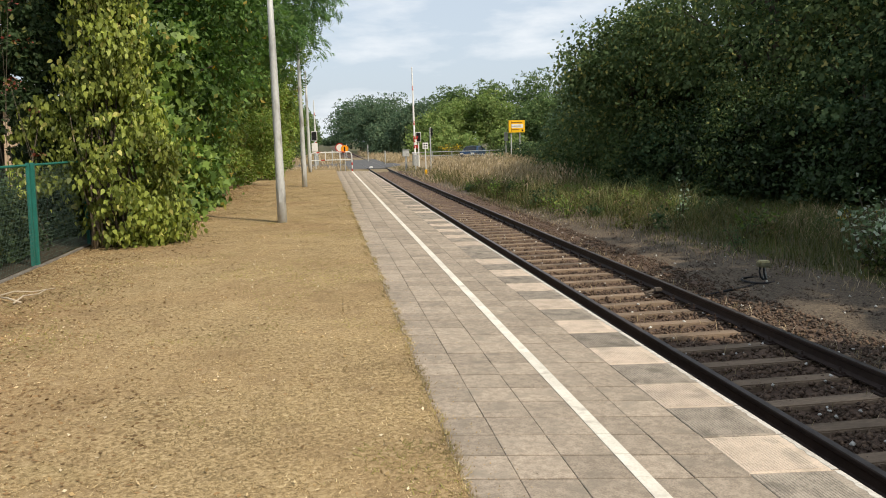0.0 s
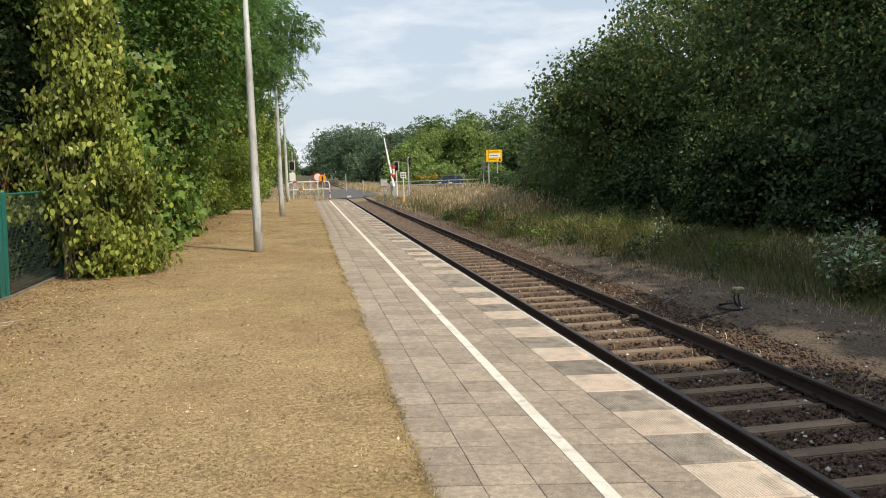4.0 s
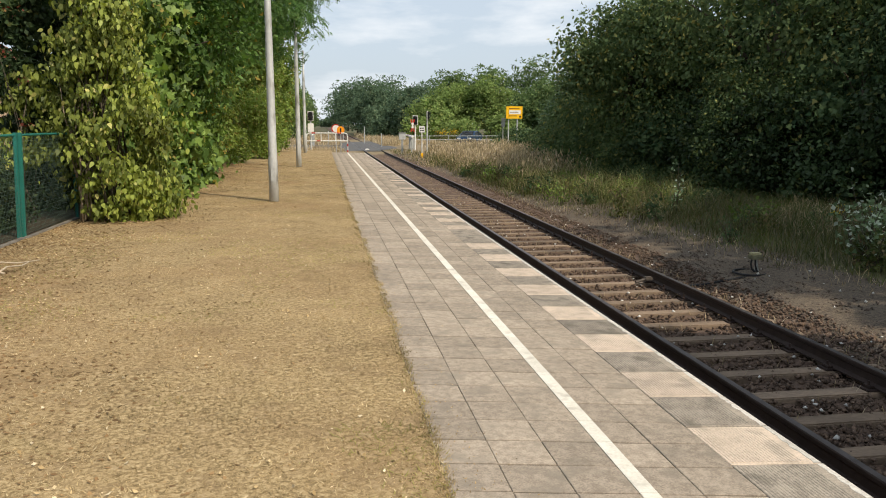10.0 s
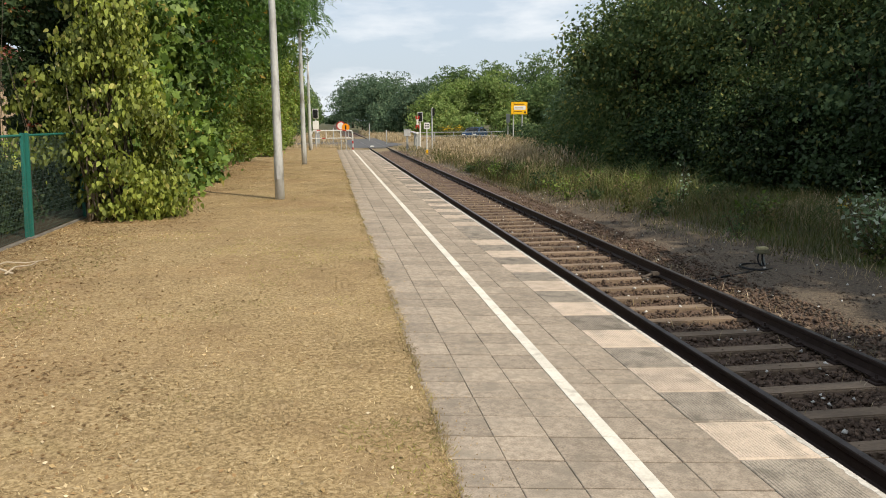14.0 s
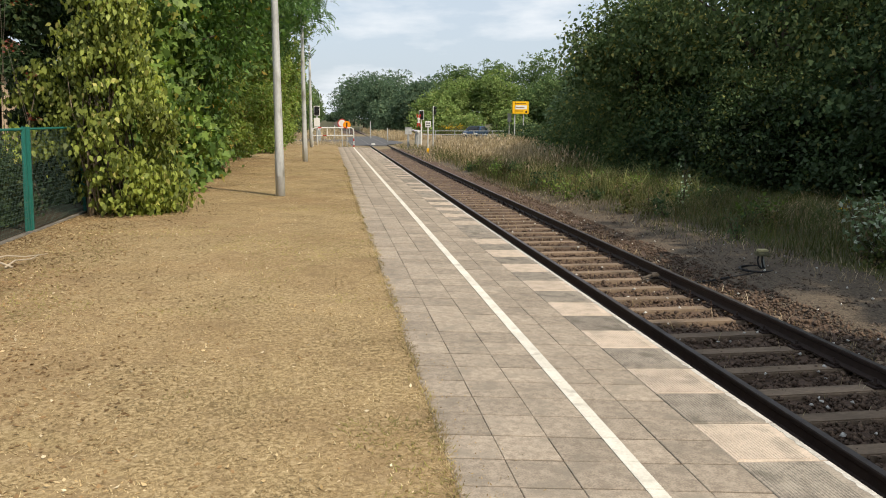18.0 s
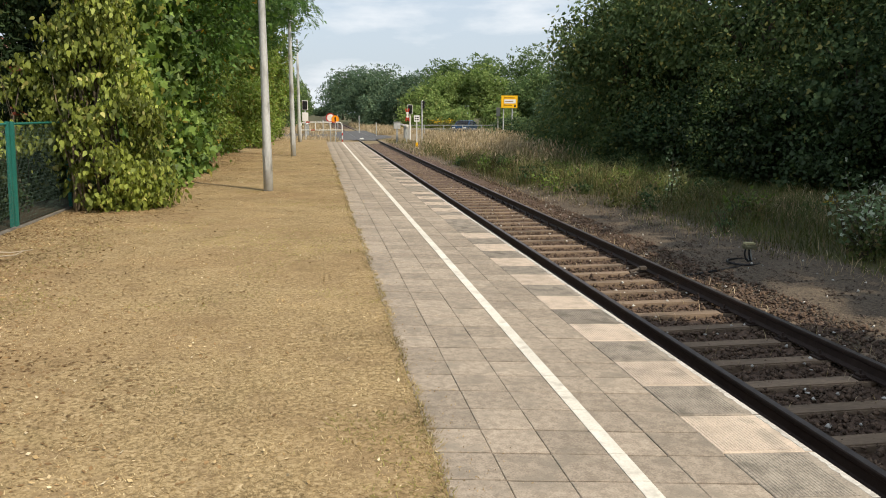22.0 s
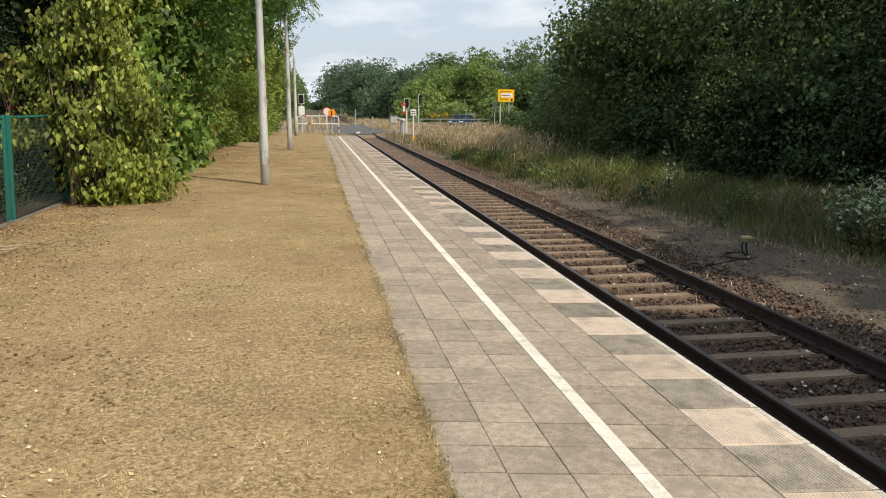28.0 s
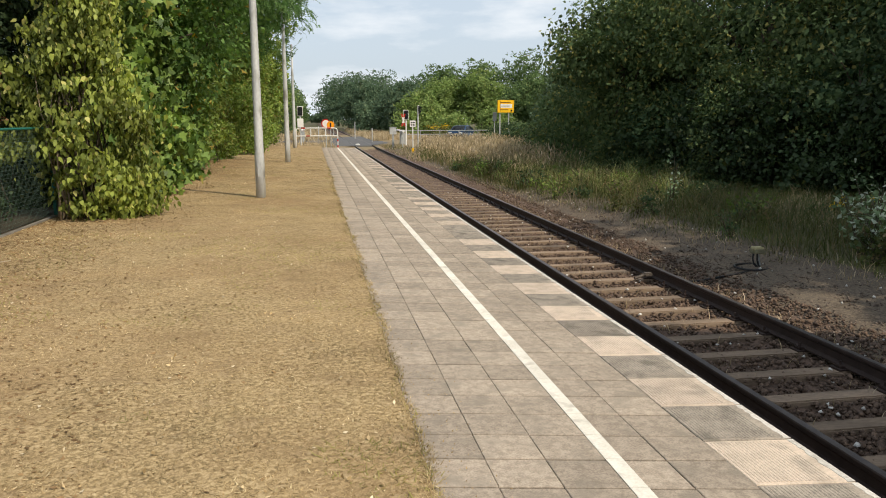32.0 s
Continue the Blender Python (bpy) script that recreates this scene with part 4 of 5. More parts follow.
lilac("tall yellow-green leafy shrub growing through the fence", 330, [0.0, 0.45, 0.9, 1.3, 2.35, 3.35, 4.4, 6.6], [-3.98, -3.98, -4.04, -4.12, -4.3, -4.3, -4.28, -4.3], [0.4, 0.78, 0.95, 0.98, 0.8, 0.6, 0.46, 0.25], 15.0, 0.9, 0.104, 24)
lilac("thin yellow-green shrub rising behind the fence", 17, [1.0, 1.5, 2.1, 2.7], [-5.6, -5.62, -5.5, -5.3], [0.3, 0.5, 0.45, 0.2], 14.9, 0.7, 0.115, 4)
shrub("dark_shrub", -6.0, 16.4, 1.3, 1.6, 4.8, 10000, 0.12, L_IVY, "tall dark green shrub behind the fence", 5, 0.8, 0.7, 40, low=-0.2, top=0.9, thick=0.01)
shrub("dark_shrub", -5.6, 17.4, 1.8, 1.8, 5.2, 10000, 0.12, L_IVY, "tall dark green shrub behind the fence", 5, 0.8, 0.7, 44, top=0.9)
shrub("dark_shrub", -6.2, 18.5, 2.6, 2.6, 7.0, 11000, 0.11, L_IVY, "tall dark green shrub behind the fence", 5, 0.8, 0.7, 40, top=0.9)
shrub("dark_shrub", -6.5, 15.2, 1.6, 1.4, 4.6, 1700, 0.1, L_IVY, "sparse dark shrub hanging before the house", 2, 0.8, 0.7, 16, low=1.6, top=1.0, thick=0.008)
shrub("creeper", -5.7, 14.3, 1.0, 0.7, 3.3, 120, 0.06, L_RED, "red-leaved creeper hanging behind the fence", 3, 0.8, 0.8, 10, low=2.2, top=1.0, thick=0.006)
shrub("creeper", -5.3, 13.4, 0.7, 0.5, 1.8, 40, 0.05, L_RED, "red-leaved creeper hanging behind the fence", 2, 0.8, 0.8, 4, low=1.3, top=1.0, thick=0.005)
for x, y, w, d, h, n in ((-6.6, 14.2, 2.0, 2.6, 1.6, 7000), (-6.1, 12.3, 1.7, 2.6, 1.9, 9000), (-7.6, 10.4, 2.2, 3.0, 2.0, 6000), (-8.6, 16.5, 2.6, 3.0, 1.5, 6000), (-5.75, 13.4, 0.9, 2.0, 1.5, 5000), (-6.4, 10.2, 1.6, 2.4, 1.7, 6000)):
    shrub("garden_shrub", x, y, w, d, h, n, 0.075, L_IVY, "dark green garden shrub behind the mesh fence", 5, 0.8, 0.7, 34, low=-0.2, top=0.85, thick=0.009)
shrub("creeper", -8.4, 18.6, 1.6, 1.6, 3.4, 2200, 0.09, L_RED, "red-leaved creeper behind the fence", 4, 0.8, 0.8, 14)
shrub("maple_shrub", -4.9, 18.7, 2.6, 3.4, 4.6, 5000, 0.19, L_BIGLEAF, "dark green maple thicket along the fence", 8, 0.75, 0.9, 40, outline=MAPLE, lump=0.7, per=10, wide=0.18)
shrub("maple_shrub", -4.9, 22.6, 2.8, 4.0, 5.2, 5000, 0.19, L_BIGLEAF, "dark green maple thicket along the fence", 8, 0.75, 0.9, 40, outline=MAPLE, lump=0.7, per=10, wide=0.18)
shrub("maple_shrub", -5.0, 27.0, 2.6, 4.0, 5.2, 8000, 0.138, L_THICKET, "dark green maple thicket along the fence", 8, 0.75, 0.9, 40, outline=MAPLE, lump=0.7, per=10, wide=0.18)
shrub("hedge", -4.7, 32.0, 2.5, 8.0, 3.6, 11000, 0.13, L_HEDGE, "overgrown green hedge beside the lawn", 6, 0.4, 0.7, 50, "hedge", top=0.8)
shrub("hedge", -4.1, 40.0, 2.7, 8.0, 3.8, 11000, 0.14, L_HEDGE, "overgrown green hedge beside the lawn", 6, 0.4, 0.7, 50, "hedge", top=0.8)
shrub("hedge", -4.0, 48.0, 2.9, 8.0, 4.2, 10000, 0.16, L_HEDGE, "overgrown green hedge beside the lawn", 6, 0.4, 0.7, 50, "hedge", top=0.8)
tree("dark_tree", -7.4, 18.0, 0, 9.5, 2.9, 3.6, 15000, 0.17, L_MAPLE, "dark green broadleaf tree behind the fence", per=12, wide=0.28, blobs=40)
tree("dark_tree", -10.5, 21.0, 0, 10.5, 3.0, 4.6, 11000, 0.18, L_DARK, "dark green broadleaf tree behind the fence")
tree("broadleaf_tree", -5.6, 24.0, 0, 10.5, 3.4, 1.0, 21000, 0.17, L_MAPLE, "green broadleaf tree behind the fence", per=12, wide=0.28, blobs=44)


def locust(x, y, h, r, low, sprays, seed_lean, label):
    """A locust: many drooping sprays, each a stalk with two rows of small oval leaflets."""
    t = thing("locust_tree", label, "tree", at=(x, y, 0))
    bl = []
    for i in range(52):
        d = unit(RNG.normal(size=3)) * RNG.uniform(0.4, 0.92)
        bl.append((d[0] * r + seed_lean * 0.5, d[1] * r, (low + h) / 2 + d[2] * (h - low) * 0.46, r * RNG.uniform(0.12, 0.24)))
    grow(t, (0, 0, -0.1), (seed_lean * 0.3, 0, (low + h) / 2 + 1), 0.17, bl, None, 9)
    p, o = blob_points(bl, sprays // 9, (0.45, 1.15))
    p, o = spray(p, o, 9, 0.22, 0.7)
    a = unit(o * 0.5 + RNG.normal(size=p.shape) * 0.75 + np.array([0, 0, -0.45]))
    b = unit(np.cross(a, RNG.normal(size=p.shape) * 0.5 + np.array([0.1, 0.2, 1.0])))
    c = np.cross(a, b)
    ln = RNG.uniform(0.2, 0.36, (len(p), 1))
    vs = []
    for k in range(5):
        for s in (-1, 1):
            q = p + a * ln * (0.15 + 0.17 * k) + np.array([0, 0, -0.004 * k * k])
            w = b * s * ln * 0.34 + a * ln * 0.12
            e = a * ln * 0.085 + c * ln * 0.03 * s
            vs.append(np.stack([q, q + w * 0.5 + e, q + w, q + w * 0.5 - e], 1))
    v = np.concatenate(vs, 0).reshape(-1, 3)
    arrays("crown", v, np.arange(len(v)).reshape(-1, 4), L_LOCUST, t)
    return t


locust(-5.7, 33.0, 10.6, 4.3, 4.2, 7600, 4.8, "light green locust tree with feathery overhanging branches")
locust(-5.7, 27.5, 10.0, 3.0, 4.8, 5000, 3.4, "light green locust tree with feathery overhanging branches")
tree("broadleaf_tree", -4.9, 42.0, 0, 9.0, 3.0, 2.0, 11000, 0.2, L_HEDGE, "green broadleaf tree behind the fence")
tree("broadleaf_tree", -4.4, 50.0, -0.1, 9.0, 3.2, 1.0, 12000, 0.2, L_HEDGE, "green broadleaf tree beside the platform end")
for i, (x, y, h) in enumerate(((-5.6, 61, 8.6), (-5.5, 69, 8.4), (-5.3, 78, 8.6), (-5.2, 89, 8.6), (-5.2, 102, 8.8), (-5.2, 118, 8.6), (-5.3, 138, 8.8), (-5.3, 162, 8.9), (-5.4, 190, 9.0), (-5.5, 225, 9.2), (-5.6, 270, 9.4), (-5.8, 330, 9.6))):
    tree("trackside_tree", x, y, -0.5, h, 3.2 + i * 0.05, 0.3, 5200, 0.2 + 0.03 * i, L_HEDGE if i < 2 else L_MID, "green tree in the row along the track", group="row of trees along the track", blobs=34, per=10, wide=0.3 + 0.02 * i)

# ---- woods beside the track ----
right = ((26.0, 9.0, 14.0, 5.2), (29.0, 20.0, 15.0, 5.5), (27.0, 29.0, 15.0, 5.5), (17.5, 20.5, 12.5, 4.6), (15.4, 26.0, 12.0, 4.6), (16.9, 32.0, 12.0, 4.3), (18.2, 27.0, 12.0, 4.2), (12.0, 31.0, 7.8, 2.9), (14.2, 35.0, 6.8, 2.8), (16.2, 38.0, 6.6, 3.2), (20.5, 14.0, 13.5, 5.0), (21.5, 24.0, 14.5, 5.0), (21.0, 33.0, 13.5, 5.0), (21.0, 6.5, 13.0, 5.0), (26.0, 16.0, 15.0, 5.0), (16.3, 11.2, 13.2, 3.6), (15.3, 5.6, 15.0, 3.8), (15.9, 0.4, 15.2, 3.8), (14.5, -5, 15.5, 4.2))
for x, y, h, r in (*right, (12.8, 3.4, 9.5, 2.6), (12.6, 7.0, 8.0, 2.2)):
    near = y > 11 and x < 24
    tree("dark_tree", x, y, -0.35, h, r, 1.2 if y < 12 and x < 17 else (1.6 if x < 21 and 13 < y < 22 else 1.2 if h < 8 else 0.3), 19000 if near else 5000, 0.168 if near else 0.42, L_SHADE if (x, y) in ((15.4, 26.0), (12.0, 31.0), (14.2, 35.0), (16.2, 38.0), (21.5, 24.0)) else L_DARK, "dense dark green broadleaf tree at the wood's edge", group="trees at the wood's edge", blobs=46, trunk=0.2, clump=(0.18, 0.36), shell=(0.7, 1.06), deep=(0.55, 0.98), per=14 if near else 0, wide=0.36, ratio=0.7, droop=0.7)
tree("young_tree", 12.3, 22.8, -0.4, 5.4, 1.6, -0.2, 6500, 0.11, L_SHADE, "slender young tree with soft light green foliage before the wood", blobs=34, trunk=0.06, per=10, wide=0.2, clump=(0.2, 0.36))
tree("young_tree", 14.0, 19.6, -0.4, 5.0, 1.9, 0.1, 4600, 0.14, L_DARK, "young maple with large green leaves before the wood", blobs=30, trunk=0.07, per=9, wide=0.24, clump=(0.2, 0.34), outline=MAPLE)
for k in range(6):
    tree("slim_tree", 9.95, 0.0 - 2.4 * k, -0.35, 13.0, 2.3, 3.0, 9500, 0.365, L_DARK, "slim dark green tree in a close row", group="row of slim trees", blobs=70, trunk=0.14, squash=(0.55, 1.0), clump=(0.16, 0.26))
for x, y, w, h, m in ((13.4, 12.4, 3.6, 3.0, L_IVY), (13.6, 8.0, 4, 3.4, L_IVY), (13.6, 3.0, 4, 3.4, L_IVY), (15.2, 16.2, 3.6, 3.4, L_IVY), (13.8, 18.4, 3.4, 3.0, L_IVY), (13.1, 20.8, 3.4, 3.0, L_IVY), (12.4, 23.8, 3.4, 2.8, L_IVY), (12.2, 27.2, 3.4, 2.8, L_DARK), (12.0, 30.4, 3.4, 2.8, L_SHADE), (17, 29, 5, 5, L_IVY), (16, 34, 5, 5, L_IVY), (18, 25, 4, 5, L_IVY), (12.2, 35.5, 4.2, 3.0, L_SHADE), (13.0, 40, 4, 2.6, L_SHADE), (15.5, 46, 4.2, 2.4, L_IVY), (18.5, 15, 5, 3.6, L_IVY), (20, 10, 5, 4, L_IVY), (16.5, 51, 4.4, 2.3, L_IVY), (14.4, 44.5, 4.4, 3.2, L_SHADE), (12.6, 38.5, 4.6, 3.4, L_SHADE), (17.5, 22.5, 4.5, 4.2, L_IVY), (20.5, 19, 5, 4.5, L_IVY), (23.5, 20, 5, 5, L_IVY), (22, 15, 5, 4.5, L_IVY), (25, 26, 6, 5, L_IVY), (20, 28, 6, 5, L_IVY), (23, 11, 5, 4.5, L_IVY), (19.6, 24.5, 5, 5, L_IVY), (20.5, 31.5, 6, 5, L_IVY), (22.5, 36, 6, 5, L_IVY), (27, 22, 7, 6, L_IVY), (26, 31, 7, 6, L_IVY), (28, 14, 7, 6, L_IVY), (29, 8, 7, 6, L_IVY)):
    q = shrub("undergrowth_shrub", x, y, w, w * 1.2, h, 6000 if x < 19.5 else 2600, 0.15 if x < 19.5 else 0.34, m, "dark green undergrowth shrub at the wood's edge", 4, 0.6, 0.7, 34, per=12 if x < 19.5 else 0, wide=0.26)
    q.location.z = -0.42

sheet("wood_floor", np.linspace(11.5, 48, 30), np.linspace(4, 62, 40), lambda x, y: -0.32 + 0.14 * noise.noise((x * 0.5, y * 0.5, 8)) - 0.35 * max(0, 1 - (x - 11.5) / 2.5), M_LITTER, "dark leaf-littered floor of the wood", "wood floor")

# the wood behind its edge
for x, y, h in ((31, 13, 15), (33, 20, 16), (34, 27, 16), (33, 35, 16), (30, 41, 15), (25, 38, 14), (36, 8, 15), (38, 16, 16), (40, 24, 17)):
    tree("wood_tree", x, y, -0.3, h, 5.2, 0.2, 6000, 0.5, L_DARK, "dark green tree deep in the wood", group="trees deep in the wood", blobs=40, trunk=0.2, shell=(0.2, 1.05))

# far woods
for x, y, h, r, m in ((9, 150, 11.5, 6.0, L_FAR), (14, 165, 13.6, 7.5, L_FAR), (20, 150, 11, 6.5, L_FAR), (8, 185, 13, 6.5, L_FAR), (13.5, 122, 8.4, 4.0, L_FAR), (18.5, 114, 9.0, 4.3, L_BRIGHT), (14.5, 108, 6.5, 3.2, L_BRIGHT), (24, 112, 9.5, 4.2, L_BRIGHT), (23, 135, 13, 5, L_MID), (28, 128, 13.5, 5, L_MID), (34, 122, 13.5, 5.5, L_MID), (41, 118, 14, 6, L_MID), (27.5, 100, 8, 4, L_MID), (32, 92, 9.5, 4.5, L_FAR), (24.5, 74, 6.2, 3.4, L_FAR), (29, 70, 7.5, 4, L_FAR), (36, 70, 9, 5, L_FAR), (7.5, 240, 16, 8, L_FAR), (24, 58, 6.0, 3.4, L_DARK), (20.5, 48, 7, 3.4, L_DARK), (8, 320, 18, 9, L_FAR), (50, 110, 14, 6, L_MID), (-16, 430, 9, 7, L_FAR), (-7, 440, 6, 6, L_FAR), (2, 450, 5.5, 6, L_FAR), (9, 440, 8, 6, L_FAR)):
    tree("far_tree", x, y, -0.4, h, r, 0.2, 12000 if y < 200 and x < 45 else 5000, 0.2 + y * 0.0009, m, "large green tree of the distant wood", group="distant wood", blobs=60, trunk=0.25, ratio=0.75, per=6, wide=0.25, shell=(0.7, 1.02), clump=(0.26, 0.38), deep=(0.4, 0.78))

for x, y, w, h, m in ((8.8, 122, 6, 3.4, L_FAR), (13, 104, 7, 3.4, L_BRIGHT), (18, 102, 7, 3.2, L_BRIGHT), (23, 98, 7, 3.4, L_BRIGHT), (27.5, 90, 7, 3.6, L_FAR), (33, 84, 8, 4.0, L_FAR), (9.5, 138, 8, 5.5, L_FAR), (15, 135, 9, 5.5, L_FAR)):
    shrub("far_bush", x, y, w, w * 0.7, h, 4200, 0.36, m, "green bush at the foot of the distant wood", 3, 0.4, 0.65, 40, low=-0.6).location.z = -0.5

# ---- grass and weeds beside the track ----


def strip(n, x0, x1, y0, y1, power=0.8):
    return np.column_stack([x0 + (x1 - x0) * RNG.uniform(0, 1, n), y0 + (y1 - y0) * RNG.power(power, n)])


def path_edge(y):
    """Where the gravel path gives way to weeds."""
    return np.interp(y, [5, 10, 12, 14.6, 17.7, 22.5, 30, 60], [7.3, 7.0, 6.75, 6.4, 6.2, 5.6, 5.3, 5.2])


def on_ground(p):
    return np.interp(p[:, 0], [5.0, 5.6, 6.6, 9.0, 14, 40], [-0.74, -0.66, -0.55, -0.45, -0.3, -0.2])


def clear_corner(p):
    """True but for the trodden corner between the track and the road."""
    return p[:, 0] > np.where(p[:, 1] > 40, 0.137 * p[:, 1] - 0.55, 0) + 0.25 * RNG.normal(size=len(p))


def height_at(p, base, rise):
    """Low by the gravel, taller away from it, in uneven clumps."""
    near = np.clip((p[:, 0] - path_edge(p[:, 1])) / 1.8, 0, 1)
    return (base + rise * near * np.interp(p[:, 0] - path_edge(p[:, 1]), [2.6, 4.5], [1, 0.45])) * (1 + 0.45 * wave(p[:, 0], p[:, 1], 2.3, 3.0) * wave(p[:, 0], p[:, 1], 0.8, 1.0))


p = strip(60000, 5.2, 15.5, 6, 36)
e = path_edge(p[:, 1]) + 0.3 * wave(p[:, 0] * 0, p[:, 1], 1.7, 2.0) + 0.12 * wave(p[:, 0] * 0, p[:, 1], 5.7, 1.0)
p = p[(p[:, 0] - e > np.abs(RNG.normal(size=len(p))) * 0.25 - 0.1) & (p[:, 0] < np.interp(p[:, 1], [6, 20, 24, 36], [18, 15, 11.5, 11.0]))]
kind = RNG.uniform(0, 1, len(p)) + 0.35 * wave(p[:, 0], p[:, 1], 1.3, 5.0)
for lo, hi, base, rise, mat, lab in ((-1, 0.42, 0.1, 0.24, L_WEED, "green and straw-coloured weeds beside the gravel path"), (0.42, 1.12, 0.13, 0.3, L_GRASS, "green grass beside the gravel path"), (1.12, 2, 0.12, 0.3, L_TALLDRY, "dry stalks among the weeds")):
    q = p[(kind >= lo) & (kind < hi)]
    tagged(blades("weeds", q, on_ground(q), height_at(q, base, rise), 0.0055, mat, None, 1.0, 0.9), lab, "weeds", kind="stuff")
p = strip(19000, 5.3, 13.5, 26, 62)
p = p[p[:, 0] > path_edge(p[:, 1]) + np.interp(p[:, 1], [30, 40], [0.3, 0.8]) + 0.4 * wave(p[:, 0] * 0, p[:, 1], 1.1, 3.0)]
p = p[clear_corner(p)]
p = p[p[:, 0] < np.interp(p[:, 1], [26, 34, 50, 62], [7.5, 9.6, 12.0, 13.5]) + np.abs(RNG.normal(size=len(p))) * 0.9]
p = p[RNG.uniform(0, 1, len(p)) < np.clip((p[:, 1] - 27) / 12, 0.05, 1) * np.clip((p[:, 0] - path_edge(p[:, 1])) / 1.6, 0.15, 1)]
tagged(blades("tall_grass", p, on_ground(p), 0.72 * np.clip((p[:, 0] - path_edge(p[:, 1])) / 2.6, 0.3, 1) * (1 + 0.3 * wave(p[:, 0], p[:, 1], 1.6, 2.0)), 0.010, L_TALLDRY, None, 0.4, 0.9), "tall straw-coloured dry grass beside the track", "grass", kind="stuff")
p = strip(16000, 5.3, 13.5, 24, 62)
p = p[(p[:, 0] > path_edge(p[:, 1]) + 0.3) & clear_corner(p)]
tagged(blades("green_understorey", p, on_ground(p), 0.42, 0.01, L_WEED, None, 0.6, 0.8), "green weeds under the tall dry grass", "weeds", kind="stuff")
for x, y, w, h, m in ((13.6, 20.2, 2.2, 0.8, L_DARK), (12.0, 23.2, 2.4, 0.9, L_SHADE), (11.2, 25.8, 2.6, 1.0, L_SHADE), (10.8, 28.8, 2.6, 1.1, L_DARK), (10.9, 31.8, 2.8, 1.1, L_SHADE), (11.5, 35.2, 3, 1.2, L_DARK), (9.6, 24.5, 1.8, 0.7, L_HERB), (10.5, 21.2, 1.8, 0.6, L_DARK), (12.2, 39, 3, 1.2, L_SHADE), (8.9, 29.0, 1.6, 0.7, L_HERB)):
    b = shrub("bramble", x, y, w, w * 1.3, h, 2600, 0.085, m, "low green bramble thicket before the wood", 4, 0.3, 0.7, 26, low=-0.25, top=0.7, lump=0.6)
    b.location.z = float(np.interp(x, [6.6, 9.0, 14], [-0.55, -0.45, -0.3])) - 0.05
for x, y, w, h in ((13.4, 50.5, 3.4, 1.9), (14.2, 60.5, 3.0, 1.9), (12.3, 54.5, 2.2, 1.2), (16.4, 49.5, 4.6, 2.6), (12.2, 45.8, 2.4, 1.0), (15.0, 54.0, 3.4, 1.7)):
    shrub("verge_shrub", x, y, w, w, h, 5200, 0.14, L_DARK, "dark green shrub at the foot of the yellow sign", 4, 0.4, 0.7, 34, low=-0.25, top=0.75, lump=0.8).location.z = -0.42
# feathery heads of the tall grass
p = strip(5600, 6.0, 13.0, 26, 60)
p = p[(RNG.uniform(0, 1, len(p)) < np.clip((p[:, 1] - 25) / 14, 0.08, 1)) & (p[:, 0] > path_edge(p[:, 1]) + 0.6) & (p[:, 0] < np.interp(p[:, 1], [26, 34, 50, 62], [7.5, 9.6, 12.0, 13.5]) + np.abs(RNG.normal(size=len(p))) * 0.9)]
p = p[clear_corner(p)]
c = np.column_stack([p, on_ground(p) + RNG.uniform(0.6, 0.98, len(p))])
tagged(leaf_cloud("grass_heads", c, np.tile([0.1, 0, 1.6], (len(c), 1)), 0.2, L_TALLDRY, None, 0.0, 0.22, 0.35), "feathery straw-coloured seed heads of tall grass", "grass", kind="stuff")
# arching reed-like grass in clumps before the wood
c = strip(120, 7.0, 11.0, 21, 38)
c = c[(c[:, 0] > path_edge(c[:, 1]) + 0.9) & (c[:, 0] < 10.6)]
p = np.repeat(c, 12, 0) + RNG.normal(size=(12 * len(c), 2)) * 0.16
tagged(blades("reeds", p, on_ground(p), 0.62, 0.011, L_REED, None, 0.9, 1.3), "arching yellow-green reed grass in clumps", "grass", kind="stuff")
# dry fringe along the gravel and behind the crossing
p = strip(5000, 4.9, 7.6, 7, 60)
p = p[np.abs(p[:, 0] - path_edge(p[:, 1])) < 0.3 + 0.25 * RNG.uniform(0, 1, len(p))]
tagged(blades("dry_fringe", p, on_ground(p) + 0.02, 0.13, 0.004, L_TALLDRY, None, 0.9, 0.8), "low dry grass fringe along the gravel path", "grass", kind="stuff")
p = np.concatenate([strip(9000, 5.5, 11, 78, 150, 0.7), strip(5000, -6, 1.0, 52, 66, 0.9), strip(4000, -5, 1.5, 80, 160, 0.7)])
tagged(blades("verge_grass", p, np.where((p[:, 1] < 70) & (p[:, 0] < 2), -0.54, -0.7), np.where(p[:, 1] < 70, 0.5, 0.7), np.where(p[:, 1] < 70, 0.012, 0.025), L_TALLDRY, None, 0.4, 0.8), "dry verge grass beyond the level crossing", "grass", kind="stuff")
p = strip(3200, 4.9, 8.2, 42, 66, 0.9)
p = p[(p[:, 1] < 56) | (p[:, 0] < 7.0)]
z = np.where(p[:, 1] > 57, -0.56, on_ground(p))
for q, mat in ((slice(0, None, 2), L_TALLDRY), (slice(1, None, 2), L_WEED)):
    tagged(blades("corner_grass", p[q], z[q], 0.24, 0.011, mat, None, 0.7, 0.8), "low dry and green grass in the corner before the crossing", "grass", kind="stuff")
# low weeds in the track and on the ballast edge
p = np.concatenate([strip(700, 4.55, 5.0, 5, 24), strip(260, 3.0, 4.2, 6, 40)])
tagged(blades("track_weeds", p, np.full(len(p), -0.7), 0.12, 0.004, L_TALLDRY, None, 0.8, 0.8), "dry weeds sprouting in the ballast", "weeds", kind="stuff")


